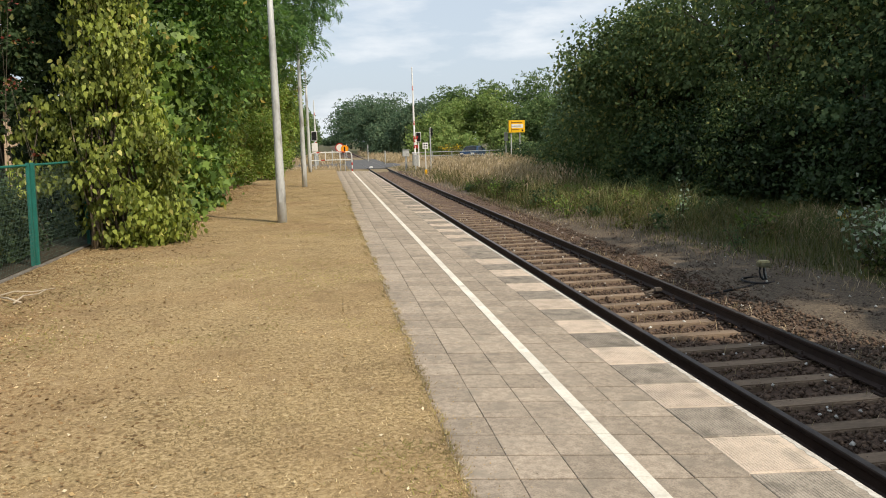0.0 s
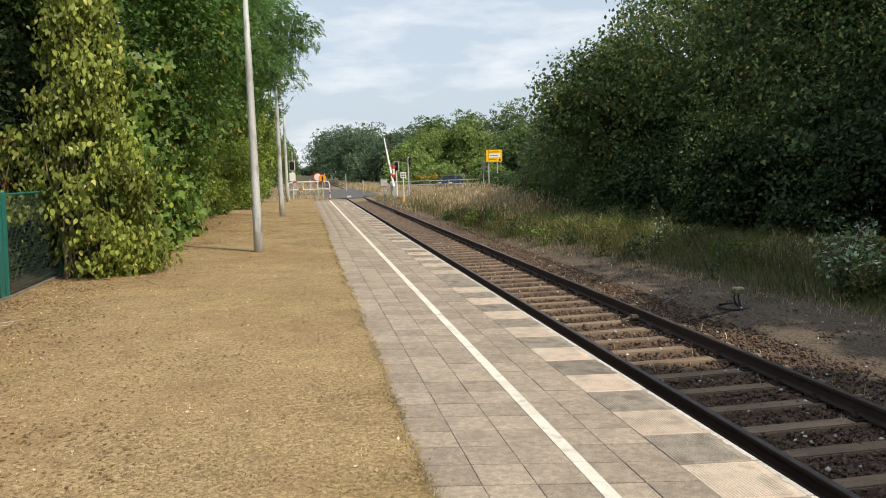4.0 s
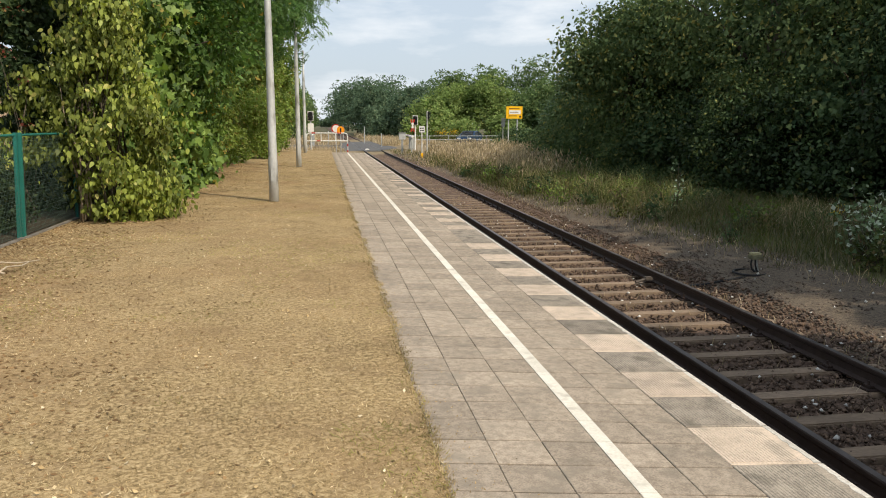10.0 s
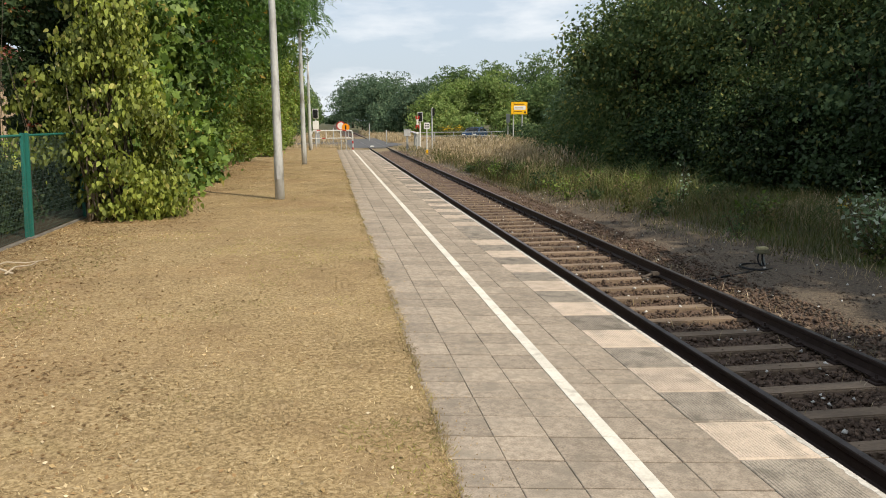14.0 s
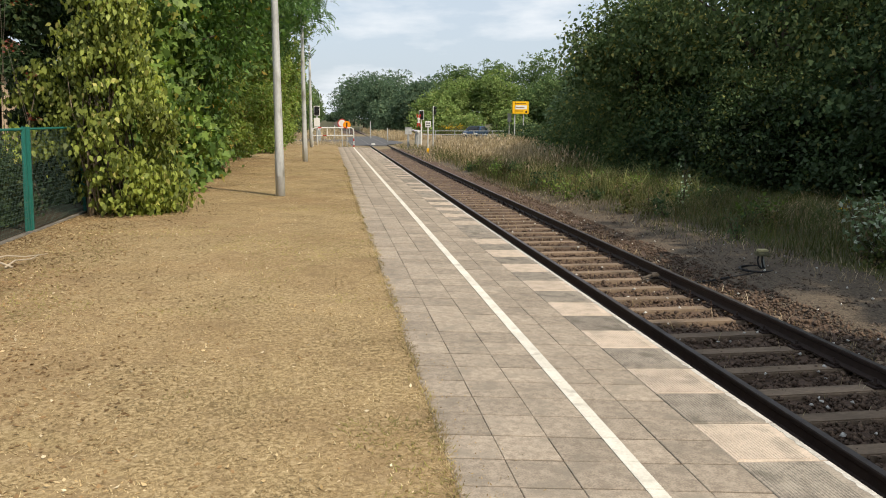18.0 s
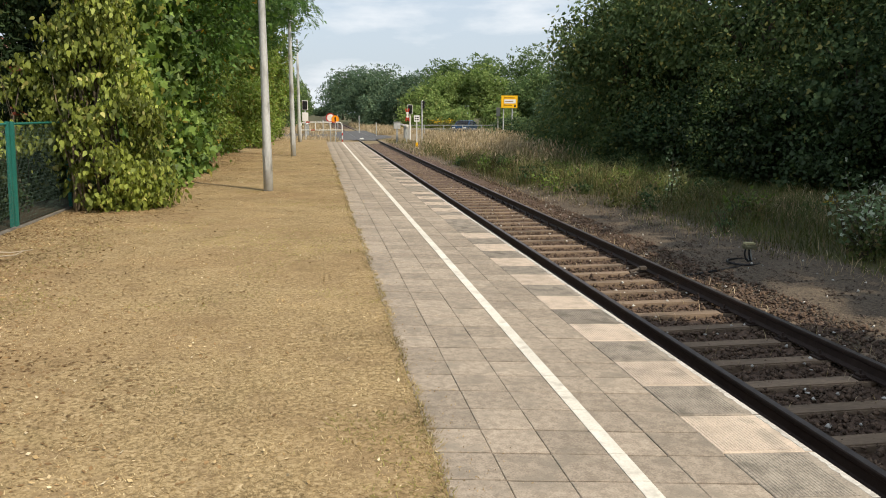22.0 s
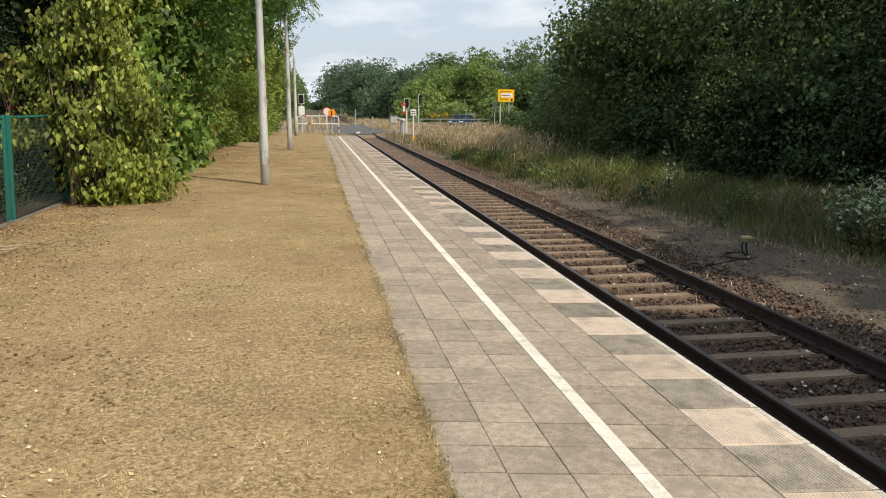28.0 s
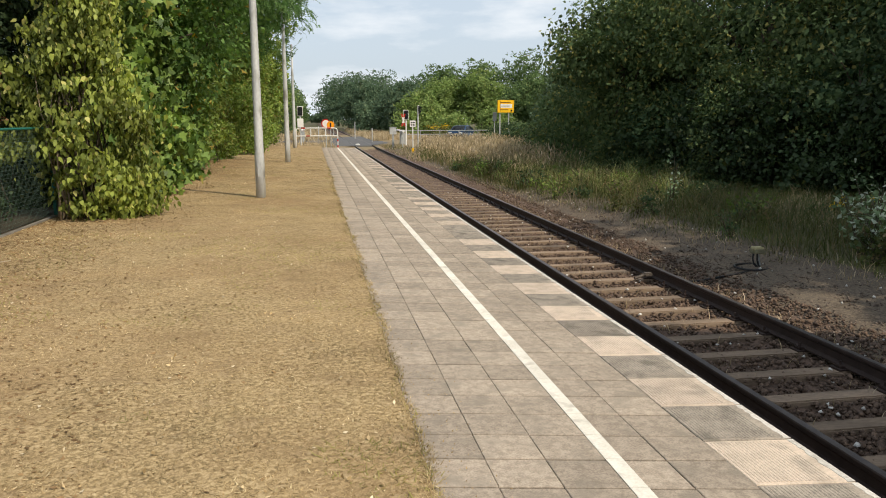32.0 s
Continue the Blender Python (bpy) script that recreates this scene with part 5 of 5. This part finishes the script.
def herb(x, y, h, n, size, mat, label, spread=0.35, flowers=None):
    """A single herb or sapling: stems with leaves in tiers, perhaps flower heads."""
    z = float(np.interp(x, [5.0, 5.6, 6.6, 9.0, 14, 40], [-0.74, -0.66, -0.55, -0.45, -0.3, -0.2]))
    t = thing("wild_shrub", label, "shrub", "wild plants beside the path", at=(x, y, z))
    cs, os_ = [], []
    for i in range(max(4, n // 40)):
        a, k = RNG.uniform(0, math.tau), RNG.uniform(0.55, 1.0)
        e = Vector((math.cos(a) * spread * RNG.uniform(0.2, 1), math.sin(a) * spread * RNG.uniform(0.2, 1), h * k))
        smooth(part("stem", pipe(bmesh.new(), [(0, 0, -0.05), e * 0.5 + Vector((0, 0, 0.05)), e], [0.01, 0.008, 0.004], 5), M_TWIG, t))
        m = max(6, n // max(4, n // 40))
        s = RNG.uniform(0.2, 1.0, m)
        c = np.array(e)[None] * s[:, None] + RNG.normal(size=(m, 3)) * 0.09
        cs.append(c)
        os_.append(unit(RNG.normal(size=(m, 3)) + np.array([0, 0, 0.4])))
        if flowers and i < 6:
            q = np.array(e)[None] + RNG.normal(size=(26, 3)) * np.array([0.06, 0.06, 0.04])
            tagged(leaf_cloud("flower_head", q, np.tile([0, 0, 1.0], (26, 1)), 0.032, flowers, t, 0, 0.8), "small yellow flowers", kind="stuff")
    leaf_cloud("foliage", np.concatenate(cs), np.concatenate(os_), size, mat, t, 0.3, 0.75)
    return t


for x, y, h, n, s in ((7.75, 11.3, 1.2, 170, 0.5), (8.25, 11.7, 1.3, 200, 0.55), (8.7, 12.0, 1.25, 180, 0.5), (8.0, 11.0, 0.95, 150, 0.5)):
    herb(x, y, h, n, 0.088, L_SILVER, "pale silvery-leaved sapling at the edge of the gravel path", s)
herb(7.7, 10.9, 0.7, 420, 0.075, L_GRASS, "bushy green weed under the pale saplings", 0.55)
herb(8.2, 11.0, 0.75, 420, 0.075, L_GRASS, "bushy green weed under the pale saplings", 0.6)
herb(8.2, 18.5, 1.25, 60, 0.085, L_SILVER, "slender pale-leaved sapling among the weeds", 0.14)
for x, y in ((10.2, 14.6), (11.0, 14.2)):
    herb(x, y, 0.5, 120, 0.07, L_WEED, "goldenrod plant with yellow flower heads", 0.45, L_GOLD)
# mixed herbs among the grass
for i in range(60):
    y = 9.5 + 26 * RNG.power(0.8)
    x = float(path_edge(y)) + 0.35 + abs(RNG.normal()) * 1.5
    if x < 11 and not (10.2 < y < 12.2 and x < 8.6):
        m, lab = ((L_HERB, "fresh green herb among the weeds"), (L_WEED, "pale olive herb among the weeds"), (L_DARK, "dark green bramble among the weeds"))[i % 3]
        herb(x, y, RNG.uniform(0.25, 0.7), int(RNG.uniform(60, 220)), RNG.uniform(0.045, 0.1), m, lab, RNG.uniform(0.2, 0.5))

for x, y in ((14.0, 93), (15.4, 94)):
    g = thing("goldenrod", "yellow flowering goldenrod clump beyond the road", "plant", "goldenrod beyond the road", at=(x, y, -0.5))
    q = RNG.normal(size=(260, 3)) * np.array([0.5, 0.4, 0.35]) + np.array([0, 0, 0.7])
    leaf_cloud("foliage", q, unit(RNG.normal(size=(260, 3))), 0.2, L_WEED, g)
    q = RNG.normal(size=(90, 3)) * np.array([0.5, 0.4, 0.15]) + np.array([0, 0, 1.25])
    tagged(leaf_cloud("flower_heads", q, np.tile([0, 0, 1.0], (90, 1)), 0.14, L_GOLD, g, 0, 0.8), "small yellow flowers", kind="stuff")
    smooth(part("stem", pipe(bmesh.new(), [(0, 0, -0.1), (0.02, 0, 0.6), (0, 0, 1.2)], [0.02, 0.015, 0.01], 6), M_TWIG, g))

# ---- level crossing ----
def verge_height(x, y):
    a = min(1, max(0, (y - 57) / 6)) * min(1, max(0, (118 - y) / 6))
    b = min(1, max(0, (abs(x - TRACK_X) - 1.0) / 0.8))
    return -0.80 + a * (0.22 + 0.06 * b) + 0.02 * noise.noise((x * 0.7, y * 0.7, 0)) + (0.2 * min(1, max(0, (x - 6) / 4)))


sheet("crossing_verge", np.concatenate([np.linspace(-40, 1, 18), np.linspace(1.4, 6.4, 26), np.linspace(7, 60, 24)]), np.linspace(56, 124, 80), verge_height, M_VERGE, "dry earth verge around the level crossing", "verge")
near_edge = [(-40, 60), (0, 63.6), (2.4, 64.2), (5.2, 67.5), (8, 74), (14, 84), (60, 98)]
far_edge = [(-40, 76), (0, 88), (3, 95), (6, 99), (9, 102), (15, 104), (60, 116)]
v = [(x, y, RAIL_TOP - 0.006) for x, y in near_edge] + [(x, y, RAIL_TOP - 0.006) for x, y in far_edge]
k = len(near_edge)
tagged(arrays("road", v, [(i, i + 1, k + i + 1, k + i) for i in range(k - 1)], M_ROAD), "grey asphalt road over the level crossing", "road", kind="structure")
bm = bmesh.new()
box(bm, TRACK_X - 0.66, TRACK_X + 0.66, 64.5, 96, RAIL_TOP - 0.1, RAIL_TOP - 0.004)
tagged(part("crossing_panel", bm, M_ROAD), "dark grey crossing surface between the rails", "road", kind="structure")
bm = bmesh.new()
box(bm, 3.05, 3.4, 66.2, 66.5, RAIL_TOP - 0.2, RAIL_TOP + 0.1, 0.05)
tagged(part("marker_stone", bm, M_WHITE), "small white marker stone beside the rail", "stone")

railing = thing("pipe_railing", "white pipe railing with red bands at the end of the platform", "railing")
y, x0, x1 = 49.3, -1.52, 1.03
bm = bmesh.new()
pipe(bm, [(x0, y, -0.25), (x0, y, 0.9), (x0 + 0.05, y, 1.07), (x0 + 0.17, y, 1.12), (x1 - 0.17, y, 1.12), (x1 - 0.05, y, 1.07), (x1, y, 0.9), (x1, y, -0.25)], 0.038, 10)
hoop = part("hoop", bm, M_WHITE, railing)
bm = bmesh.new()
tube(bm, (x0, y, 0.64), (x1, y, 0.64), 0.03)
bar = part("middle_bar", bm, M_WHITE, railing)
for x, low in ((-0.62, 0.64), (0.28, 0.64)):
    bm = bmesh.new()
    tube(bm, (x, y, low), (x, y, 1.12), 0.03)
    part("railing_post", bm, M_WHITE, railing)
for z, r, host, spots in ((1.12, 0.0395, hoop, (-1.2, 0.4)), (0.64, 0.0315, bar, (-0.9,))):
    for x in spots:
        bm = bmesh.new()
        tube(bm, (x, y, z), (x + 0.24, y, z), r)
        part("red_band", bm, M_RED, host, "red painted band")
for zz in (0.3, -0.1):
    bm = bmesh.new()
    tube(bm, (x1, y, zz), (x1, y, zz + 0.16), 0.0395)
    part("red_band", bm, M_RED, hoop, "red painted band")


def disc(bm, c, r, y0, y1, seg=28):
    return tube(bm, (c[0], y0, c[1]), (c[0], y1, c[1]), r, None, seg)


# round orange board with a black bar, facing the platform
t = thing("orange_board", "round orange trackside board with a black upright bar", "sign", at=(0.66, 51.5, 0))
part("board", disc(bmesh.new(), (0, 1.29), 0.25, -0.012, 0.012), M_ORANGE, t)
bm = bmesh.new()
box(bm, -0.045, 0.045, -0.016, -0.012, 1.15, 1.43, 0.0)
part("black_bar", bm, M_BLACK, t)
bm = bmesh.new()
tube(bm, (0, 0.05, -0.4), (0, 0.05, 1.4), 0.03)
part("post", bm, M_GALV, t)
t = thing("round_sign", "round white traffic sign with a red rim on a post", "sign", at=(0.38, 53.0, 0))
part("rim", disc(bmesh.new(), (0, 1.38), 0.3, -0.01, 0.01), M_RED, t, "red rim")
part("face", disc(bmesh.new(), (0, 1.38), 0.235, -0.014, -0.01), M_WHITE, t)
bm = bmesh.new()
tube(bm, (0, 0.05, -0.5), (0, 0.05, 1.6), 0.03)
part("post", bm, M_GALV, t)


def signal(name, x, y, z0, z1, face, label, cross=False, box_low=None, facing=0.0):
    """A crossing signal: post, black board with lenses, and what hangs below."""
    t = thing(name, label, "signal", at=(x, y, 0))
    bm = bmesh.new()
    tube(bm, (0, 0, z0), (0, 0, z1), 0.055, None, 12)
    part("post", bm, M_GALV if not cross else M_WHITE, t)
    w, h = face
    bm = bmesh.new()
    box(bm, -w / 2, w / 2, -0.16, -0.05, z1 - h, z1, 0.03)
    board = part("signal_board", bm, M_BLACK, t)
    bm = bmesh.new()
    box(bm, -w / 2 - 0.04, w / 2 + 0.04, -0.055, -0.03, z1 - h - 0.04, z1 + 0.04, 0.01)
    part("board_rim", bm, M_WHITE, t, "white rim behind the black board")
    for q in range(2):
        zc = z1 - h * (0.28 + 0.44 * q)
        part("lens", disc(bmesh.new(), (0, zc), w * 0.22, -0.19, -0.155, 16), M_LENS, board)
        bm = bmesh.new()
        pipe(bm, [(-w * 0.26, -0.2, zc), (-w * 0.19, -0.24, zc + w * 0.2), (0, -0.26, zc + w * 0.28), (w * 0.19, -0.24, zc + w * 0.2), (w * 0.26, -0.2, zc)], 0.02, 6)
        part("hood", bm, M_BLACK, board)
    if cross:
        for s in (-1, 1):
            for q, m in ((0, M_WHITE), (1, M_RED), (-1, M_RED)):
                bm = bmesh.new()
                d = Vector((s * 0.13, 0, 0.5))
                a, b = (-0.45, 0.45) if q == 0 else (0.45 * q, q * 1.0)
                p0, p1 = d * min(a, b), d * max(a, b)
                ax = (p1 - p0)
                bmesh.ops.create_cube(bm, size=1.0, matrix=Matrix.LocRotScale(Vector((-0.24, -0.2 - 0.02 * (s > 0), z1 - 0.78)) + (p0 + p1) / 2, ax.to_track_quat("Z", "Y"), (0.014, 0.11, ax.length)))
                part("cross_arm", bm, m, t, "white and red crossing arm")
    if box_low:
        bm = bmesh.new()
        box(bm, -box_low[0] / 2, box_low[0] / 2, -0.2, 0.12, box_low[1], box_low[2], 0.02)
        part("control_box", bm, M_WHITE, t)
    t.rotation_euler.z = radians(facing)
    return t


signal("crossing_signal", -1.36, 58.0, -0.5, 2.55, (0.34, 0.62), "black crossing signal over a white control box", False, (0.44, 1.1, 1.72))
signal("crossing_signal", 7.1, 64.0, -0.5, 2.35, (0.34, 0.7), "crossing signal with a red and white cross on its post", True, None, 0)
signal("crossing_signal", 7.28, 58.0, -0.5, 2.62, (0.3, 0.6), "slim crossing signal on a dark post", False, None, 70)

# white board on a post with a yellow foot
t = thing("track_board", "white square board on a white post with a yellow foot", "sign", at=(6.1, 52, 0))
bm = bmesh.new()
box(bm, -0.19, 0.19, -0.05, -0.03, 1.14, 1.56, 0.006)
part("board", bm, M_WHITE, t)
for k in range(2):
    for q in range(2):
        bm = bmesh.new()
        box(bm, -0.13 + 0.15 * q, -0.02 + 0.15 * q, -0.054, -0.05, 1.23 + 0.15 * k, 1.31 + 0.15 * k)
        part("dark_mark", bm, M_BLACK, t)
bm = bmesh.new()
tube(bm, (0, 0, -0.6), (0, 0, 1.5), 0.04)
part("post", bm, M_WHITE, t)
bm = bmesh.new()
box(bm, -0.08, 0.08, -0.08, 0.08, -0.6, -0.25, 0.02)
part("foot", bm, M_YELLOW, t, "yellow foot")

# grey cabinet by the crossing
t = thing("control_cabinet", "light grey control cabinet with a sloped lid on a post", "cabinet", at=(5.6, 60, -0.5))
t.scale = (0.8, 0.8, 0.95)
bm = bmesh.new()
box(bm, -0.32, 0.32, -0.16, 0.16, 1.05, 1.55, 0.02)
part("housing", bm, M_GALV, t)
bm = bmesh.new()
box(bm, -0.36, 0.36, -0.2, 0.2, 1.55, 1.62, 0.02)
part("lid", bm, M_GREYBOX, t)
bm = bmesh.new()
box(bm, -0.1, 0.1, -0.08, 0.08, -0.1, 1.05, 0.02)
part("pedestal", bm, M_GREYBOX, t)

# thin posts by the road
for x, y, z0, h in ((5.14, 75, -0.5, 1.3), (4.2, 88, -0.5, 1.9), (0.1, 80, -0.5, 1.5), (6.4, 60.5, -0.55, 1.0), (2.4, 110, -0.5, 2.0)):
    bm = bmesh.new()
    tube(bm, (0, 0, -0.1), (0, 0, h), 0.05, 0.045, 10)
    tagged(part("marker_post", bm, M_GALV), "slim grey marker post beside the crossing", "post", "marker posts by the crossing").location = (x, y, z0)

# road railing
t = thing("road_railing", "grey steel railing along the road", "railing")
for j in range(9):
    x = 8.2 + 2.0 * j
    bm = bmesh.new()
    tube(bm, (x, 77.6 + 0.1 * j, -0.6), (x, 77.6 + 0.1 * j, 0.55), 0.04)
    part("railing_post", bm, M_GREYBOX, t)
for z in (0.5, 0.12):
    bm = bmesh.new()
    tube(bm, (8.2, 77.6, z), (24.2, 78.4, z), 0.032)
    part("railing_bar", bm, M_GREYBOX, t)

# large yellow sign
t = thing("yellow_sign", "large yellow direction sign with a white panel on steel posts", "sign", at=(14.0, 58, -0.4))
bm = bmesh.new()
box(bm, -0.64, 0.64, -0.03, 0.03, 2.52, 3.45, 0.01)
part("panel", bm, M_YELLOW, t)
bm = bmesh.new()
box(bm, -0.42, 0.5, -0.036, -0.03, 2.86, 3.16)
part("white_panel", bm, M_WHITE, t)
for z, x0, x1 in ((3.25, -0.42, 0.4), (2.7, -0.42, 0.2)):
    bm = bmesh.new()
    box(bm, x0, x1, -0.036, -0.03, z, z + 0.06)
    part("dark_mark", bm, M_BROWN, t)
bm = bmesh.new()
box(bm, -0.36, 0.3, -0.04, -0.036, 2.98, 3.03)
part("dark_mark", bm, M_BROWN, t)
bm = bmesh.new()
box(bm, 0.38, 0.52, -0.036, -0.03, 2.6, 2.74)
part("dark_mark", bm, M_BLACK, t)
for x in (-0.64, -0.42):
    bm = bmesh.new()
    box(bm, x - 0.012, x + 0.012, -0.036, -0.03, 2.56, 3.42)
    part("border_line", bm, M_BROWN, t)
for x in (-0.42, 0.26):
    bm = bmesh.new()
    tube(bm, (x, 0.07, -0.2), (x, 0.07, 3.4), 0.045)
    part("post", bm, M_GALV, t)
bm = bmesh.new()
box(bm, -0.85, -0.55, 0.6, 0.64, 1.9, 2.55, 0.01)
bk = thing("small_sign", "grey back of a small road sign on a post", "sign", at=(14.0, 58, -0.4))
part("panel", bm, M_GREYBOX, bk)
bm = bmesh.new()
tube(bm, (-0.7, 0.68, -0.2), (-0.7, 0.68, 2.5), 0.035)
part("post", bm, M_GALV, bk)


# ---- parked car ----
def car(x, y, z, turn):
    t = thing("parked_car", "blue hatchback parked on the road behind the tall grass", "car", at=(x, y, z))
    side = [(-2.0, 0.3), (-2.05, 0.62), (-1.95, 0.86), (-1.1, 0.96), (-0.45, 1.42), (0.9, 1.47), (1.7, 1.05), (1.98, 0.9), (2.0, 0.4), (1.9, 0.28)]
    bm = bmesh.new()
    rings = []
    for yy, s in ((-0.86, 0.97), (-0.8, 1.0), (0.8, 1.0), (0.86, 0.97)):
        rings.append([bm.verts.new((a, yy * (0.82 if b > 1.2 else 1.0), 0.3 + (b - 0.3) * s)) for a, b in side])
    n = len(side)
    for a, b in zip(rings, rings[1:]):
        for k in range(n):
            bm.faces.new((a[k], a[(k + 1) % n], b[(k + 1) % n], b[k]))
    bm.faces.new(rings[0][::-1])
    bm.faces.new(rings[-1])
    part("body", bm, M_CAR, t)
    for s in (-1, 1):
        bm = bmesh.new()
        q = [(-0.95, 0.99), (-0.4, 1.36), (0.85, 1.4), (1.4, 1.06)]
        lo = [bm.verts.new((a, s * (0.872 if b < 1.2 else 0.735), b)) for a, b in q]
        bm.faces.new(lo if s < 0 else lo[::-1])
        bmesh.ops.solidify(bm, geom=bm.faces[:], thickness=0.01)
        part("side_window", bm, M_GLASS, t)
        for a in (-1.25, 1.3):
            bm = bmesh.new()
            tube(bm, (a, s * 0.68, 0.31), (a, s * 0.89, 0.31), 0.31, None, 20)
            wheel = part("tyre", bm, M_BLACK, t)
            bm = bmesh.new()
            tube(bm, (a, s * 0.87, 0.31), (a, s * 0.9, 0.31), 0.2, None, 16)
            part("rim", bm, M_GALV, wheel)
    for q, nm in (([(-1.08, 0.99), (-0.5, 1.4)], "windscreen"), ([(0.95, 1.44), (1.66, 1.08)], "rear_window")):
        bm = bmesh.new()
        (a0, b0), (a1, b1) = q
        nx = 0.02 if nm == "rear_window" else -0.02
        vv = [bm.verts.new(c) for c in ((a0 + nx, -0.68, b0 + 0.02), (a0 + nx, 0.68, b0 + 0.02), (a1 + nx, 0.62, b1 + 0.02), (a1 + nx, -0.62, b1 + 0.02))]
        bm.faces.new(vv)
        bmesh.ops.solidify(bm, geom=bm.faces[:], thickness=0.01)
        part(nm, bm, M_GLASS, t)
    for s in (-0.6, 0.6):
        bm = bmesh.new()
        box(bm, -2.06, -1.96, s - 0.18, s + 0.18, 0.62, 0.76, 0.02)
        part("headlight", bm, M_WHITE, t)
        bm = bmesh.new()
        box(bm, 1.95, 2.02, s - 0.16, s + 0.16, 0.75, 0.95, 0.02)
        part("tail_light", bm, M_RED, t)
    t.rotation_euler.z = radians(turn)
    return t


car(15.2, 82.0, -0.49, 62)


# ---- barriers ----
def barrier(x, y, length, turn):
    t = thing("crossing_barrier", "white level crossing barrier with red bands, its boom closing", "barrier", "barriers of the level crossing")
    t.matrix_basis = pose(x, y, -0.5, 0, 0, turn)
    bm = bmesh.new()
    box(bm, -0.22, 0.22, -0.3, 0.3, -0.1, 1.0, 0.04)
    part("drive_housing", bm, M_GREYBOX, t)
    bm = bmesh.new()
    tube(bm, (-0.26, 0, 1.15), (0.26, 0, 1.15), 0.07, None, 12)
    box(bm, -0.15, 0.15, -0.1, 0.1, 1.0, 1.15, 0.02)
    part("pivot", bm, M_GALV, t)
    bm = bmesh.new()
    pipe(bm, [(0, 0, -0.7), (0, 0, 0), (0, 0, length * 0.6), (0, 0, length)], [0.1, 0.09, 0.075, 0.05], 12)
    boom = part("boom", bm, M_WHITE, t)
    for q in range(4):
        z = 0.9 + q * (length - 1.4) / 4
        r = 0.093 - 0.04 * z / length
        bm = bmesh.new()
        tube(bm, (0, 0, z), (0, 0, z + length / 18), r + 0.004, r - 0.001, 12)
        part("red_band", bm, M_RED, boom, "red painted band")
    return boom


boom_right = barrier(7.05, 66.2, 7.3, 0)
boom_left = barrier(-1.5, 77.0, 5.2, 180)

# ---- low box with cables beside the track ----
t = thing("cable_box", "small mossy grey cable box on bent legs beside the track", "cable box", at=(6.13, 11.5, -0.6))
t.scale = (0.62, 0.7, 0.95)
bm = bmesh.new()
box(bm, -0.16, 0.14, -0.11, 0.11, 0.24, 0.31, 0.02)
box(bm, -0.19, -0.13, -0.05, 0.05, 0.25, 0.32, 0.015)
box(bm, 0.12, 0.2, -0.06, 0.06, 0.22, 0.27, 0.012)
part("housing", bm, M_MOSS, t)
bm = bmesh.new()
box(bm, -0.14, 0.12, -0.09, 0.09, 0.31, 0.345, 0.015)
part("lid", bm, M_LID, t, "pale mossy lid")
for q in ([(-0.09, 0, 0.25), (-0.13, -0.02, 0.16), (-0.11, -0.05, 0.08), (-0.04, -0.08, 0.03), (0.02, -0.1, 0.02)], [(0.0, 0, 0.25), (-0.01, -0.03, 0.14), (0.0, -0.07, 0.06), (0.02, -0.1, 0.03)]):
    part("hose", pipe(bmesh.new(), q, 0.022, 8), M_BLACK, t)
bm = bmesh.new()
tube(bm, (0.02, 0, -0.05), (0.02, 0, 0.25), 0.03)
tube(bm, (0.03, 0, 0.22), (0.12, 0, -0.02), 0.016)
part("stand", bm, M_GREYBOX, t)
loop = [(0.28 * math.cos(a) - 0.1, 0.3 * math.sin(a) - 0.05, 0.035) for a in np.linspace(0.2, 5.9, 16)]
tagged(part("cable", pipe(bmesh.new(), [(x * 0.85 + 6.1, y * 0.85 + 11.5, -0.62 + 0.045) for x, y, z in loop] + [(5.4, 11.15, -0.63), (5.0, 11.05, -0.66), (4.6, 11.1, -0.68)], 0.018, 6), M_BLACK), "black cable looped on the gravel", "cable")

# ---- house behind the garden ----
t = thing("house", "plastered beige house with a red tiled roof behind the garden", "house", at=(-17.2, 38.0, 0))
bm = bmesh.new()
box(bm, -4, 4, -5, 5, -0.2, 3.7)
part("wall", bm, M_PLASTER, t)
bm = bmesh.new()
vv = [bm.verts.new(c) for c in ((-4.4, -5.4, 3.6), (4.4, -5.4, 3.6), (0, -5.4, 6.0), (-4.4, 5.4, 3.6), (4.4, 5.4, 3.6), (0, 5.4, 6.0))]
for q in ((0, 1, 2), (5, 4, 3), (0, 2, 5, 3), (1, 4, 5, 2), (0, 3, 4, 1)):
    bm.faces.new([vv[i] for i in q])
part("roof", bm, M_ROOF, t)
for yy in (-2.6, 0.6):
    bm = bmesh.new()
    box(bm, 3.97, 4.03, yy, yy + 1.1, 0.95, 2.2)
    w = part("window", bm, M_WHITE, t)
    bm = bmesh.new()
    box(bm, 4.03, 4.035, yy + 0.08, yy + 1.02, 1.03, 2.12)
    part("pane", bm, M_GLASS, w)
for xx in (-1.2, 1.8):
    bm = bmesh.new()
    box(bm, xx, xx + 1.2, -5.03, -4.97, 0.95, 2.3)
    w = part("window", bm, M_WHITE, t)
    bm = bmesh.new()
    box(bm, xx + 0.08, xx + 1.12, -5.035, -5.03, 1.03, 2.22)
    part("pane", bm, M_GLASS, w)


def motions():
    """The two booms sink: degrees from upright by time."""
    fall = [(0, 4), (1, 17), (2, 31), (3, 44.5), (4, 56.5), (4.5, 64), (5.5, 75), (6.5, 82.5), (7, 86), (7.5, 88.8), (8, 89.6), (9, 89.6), (32, 89.6)]
    for boom in (boom_right, boom_left):
        walk(boom, [(t, pose(0, 0, 1.15, -a)) for t, a in fall])


motions()
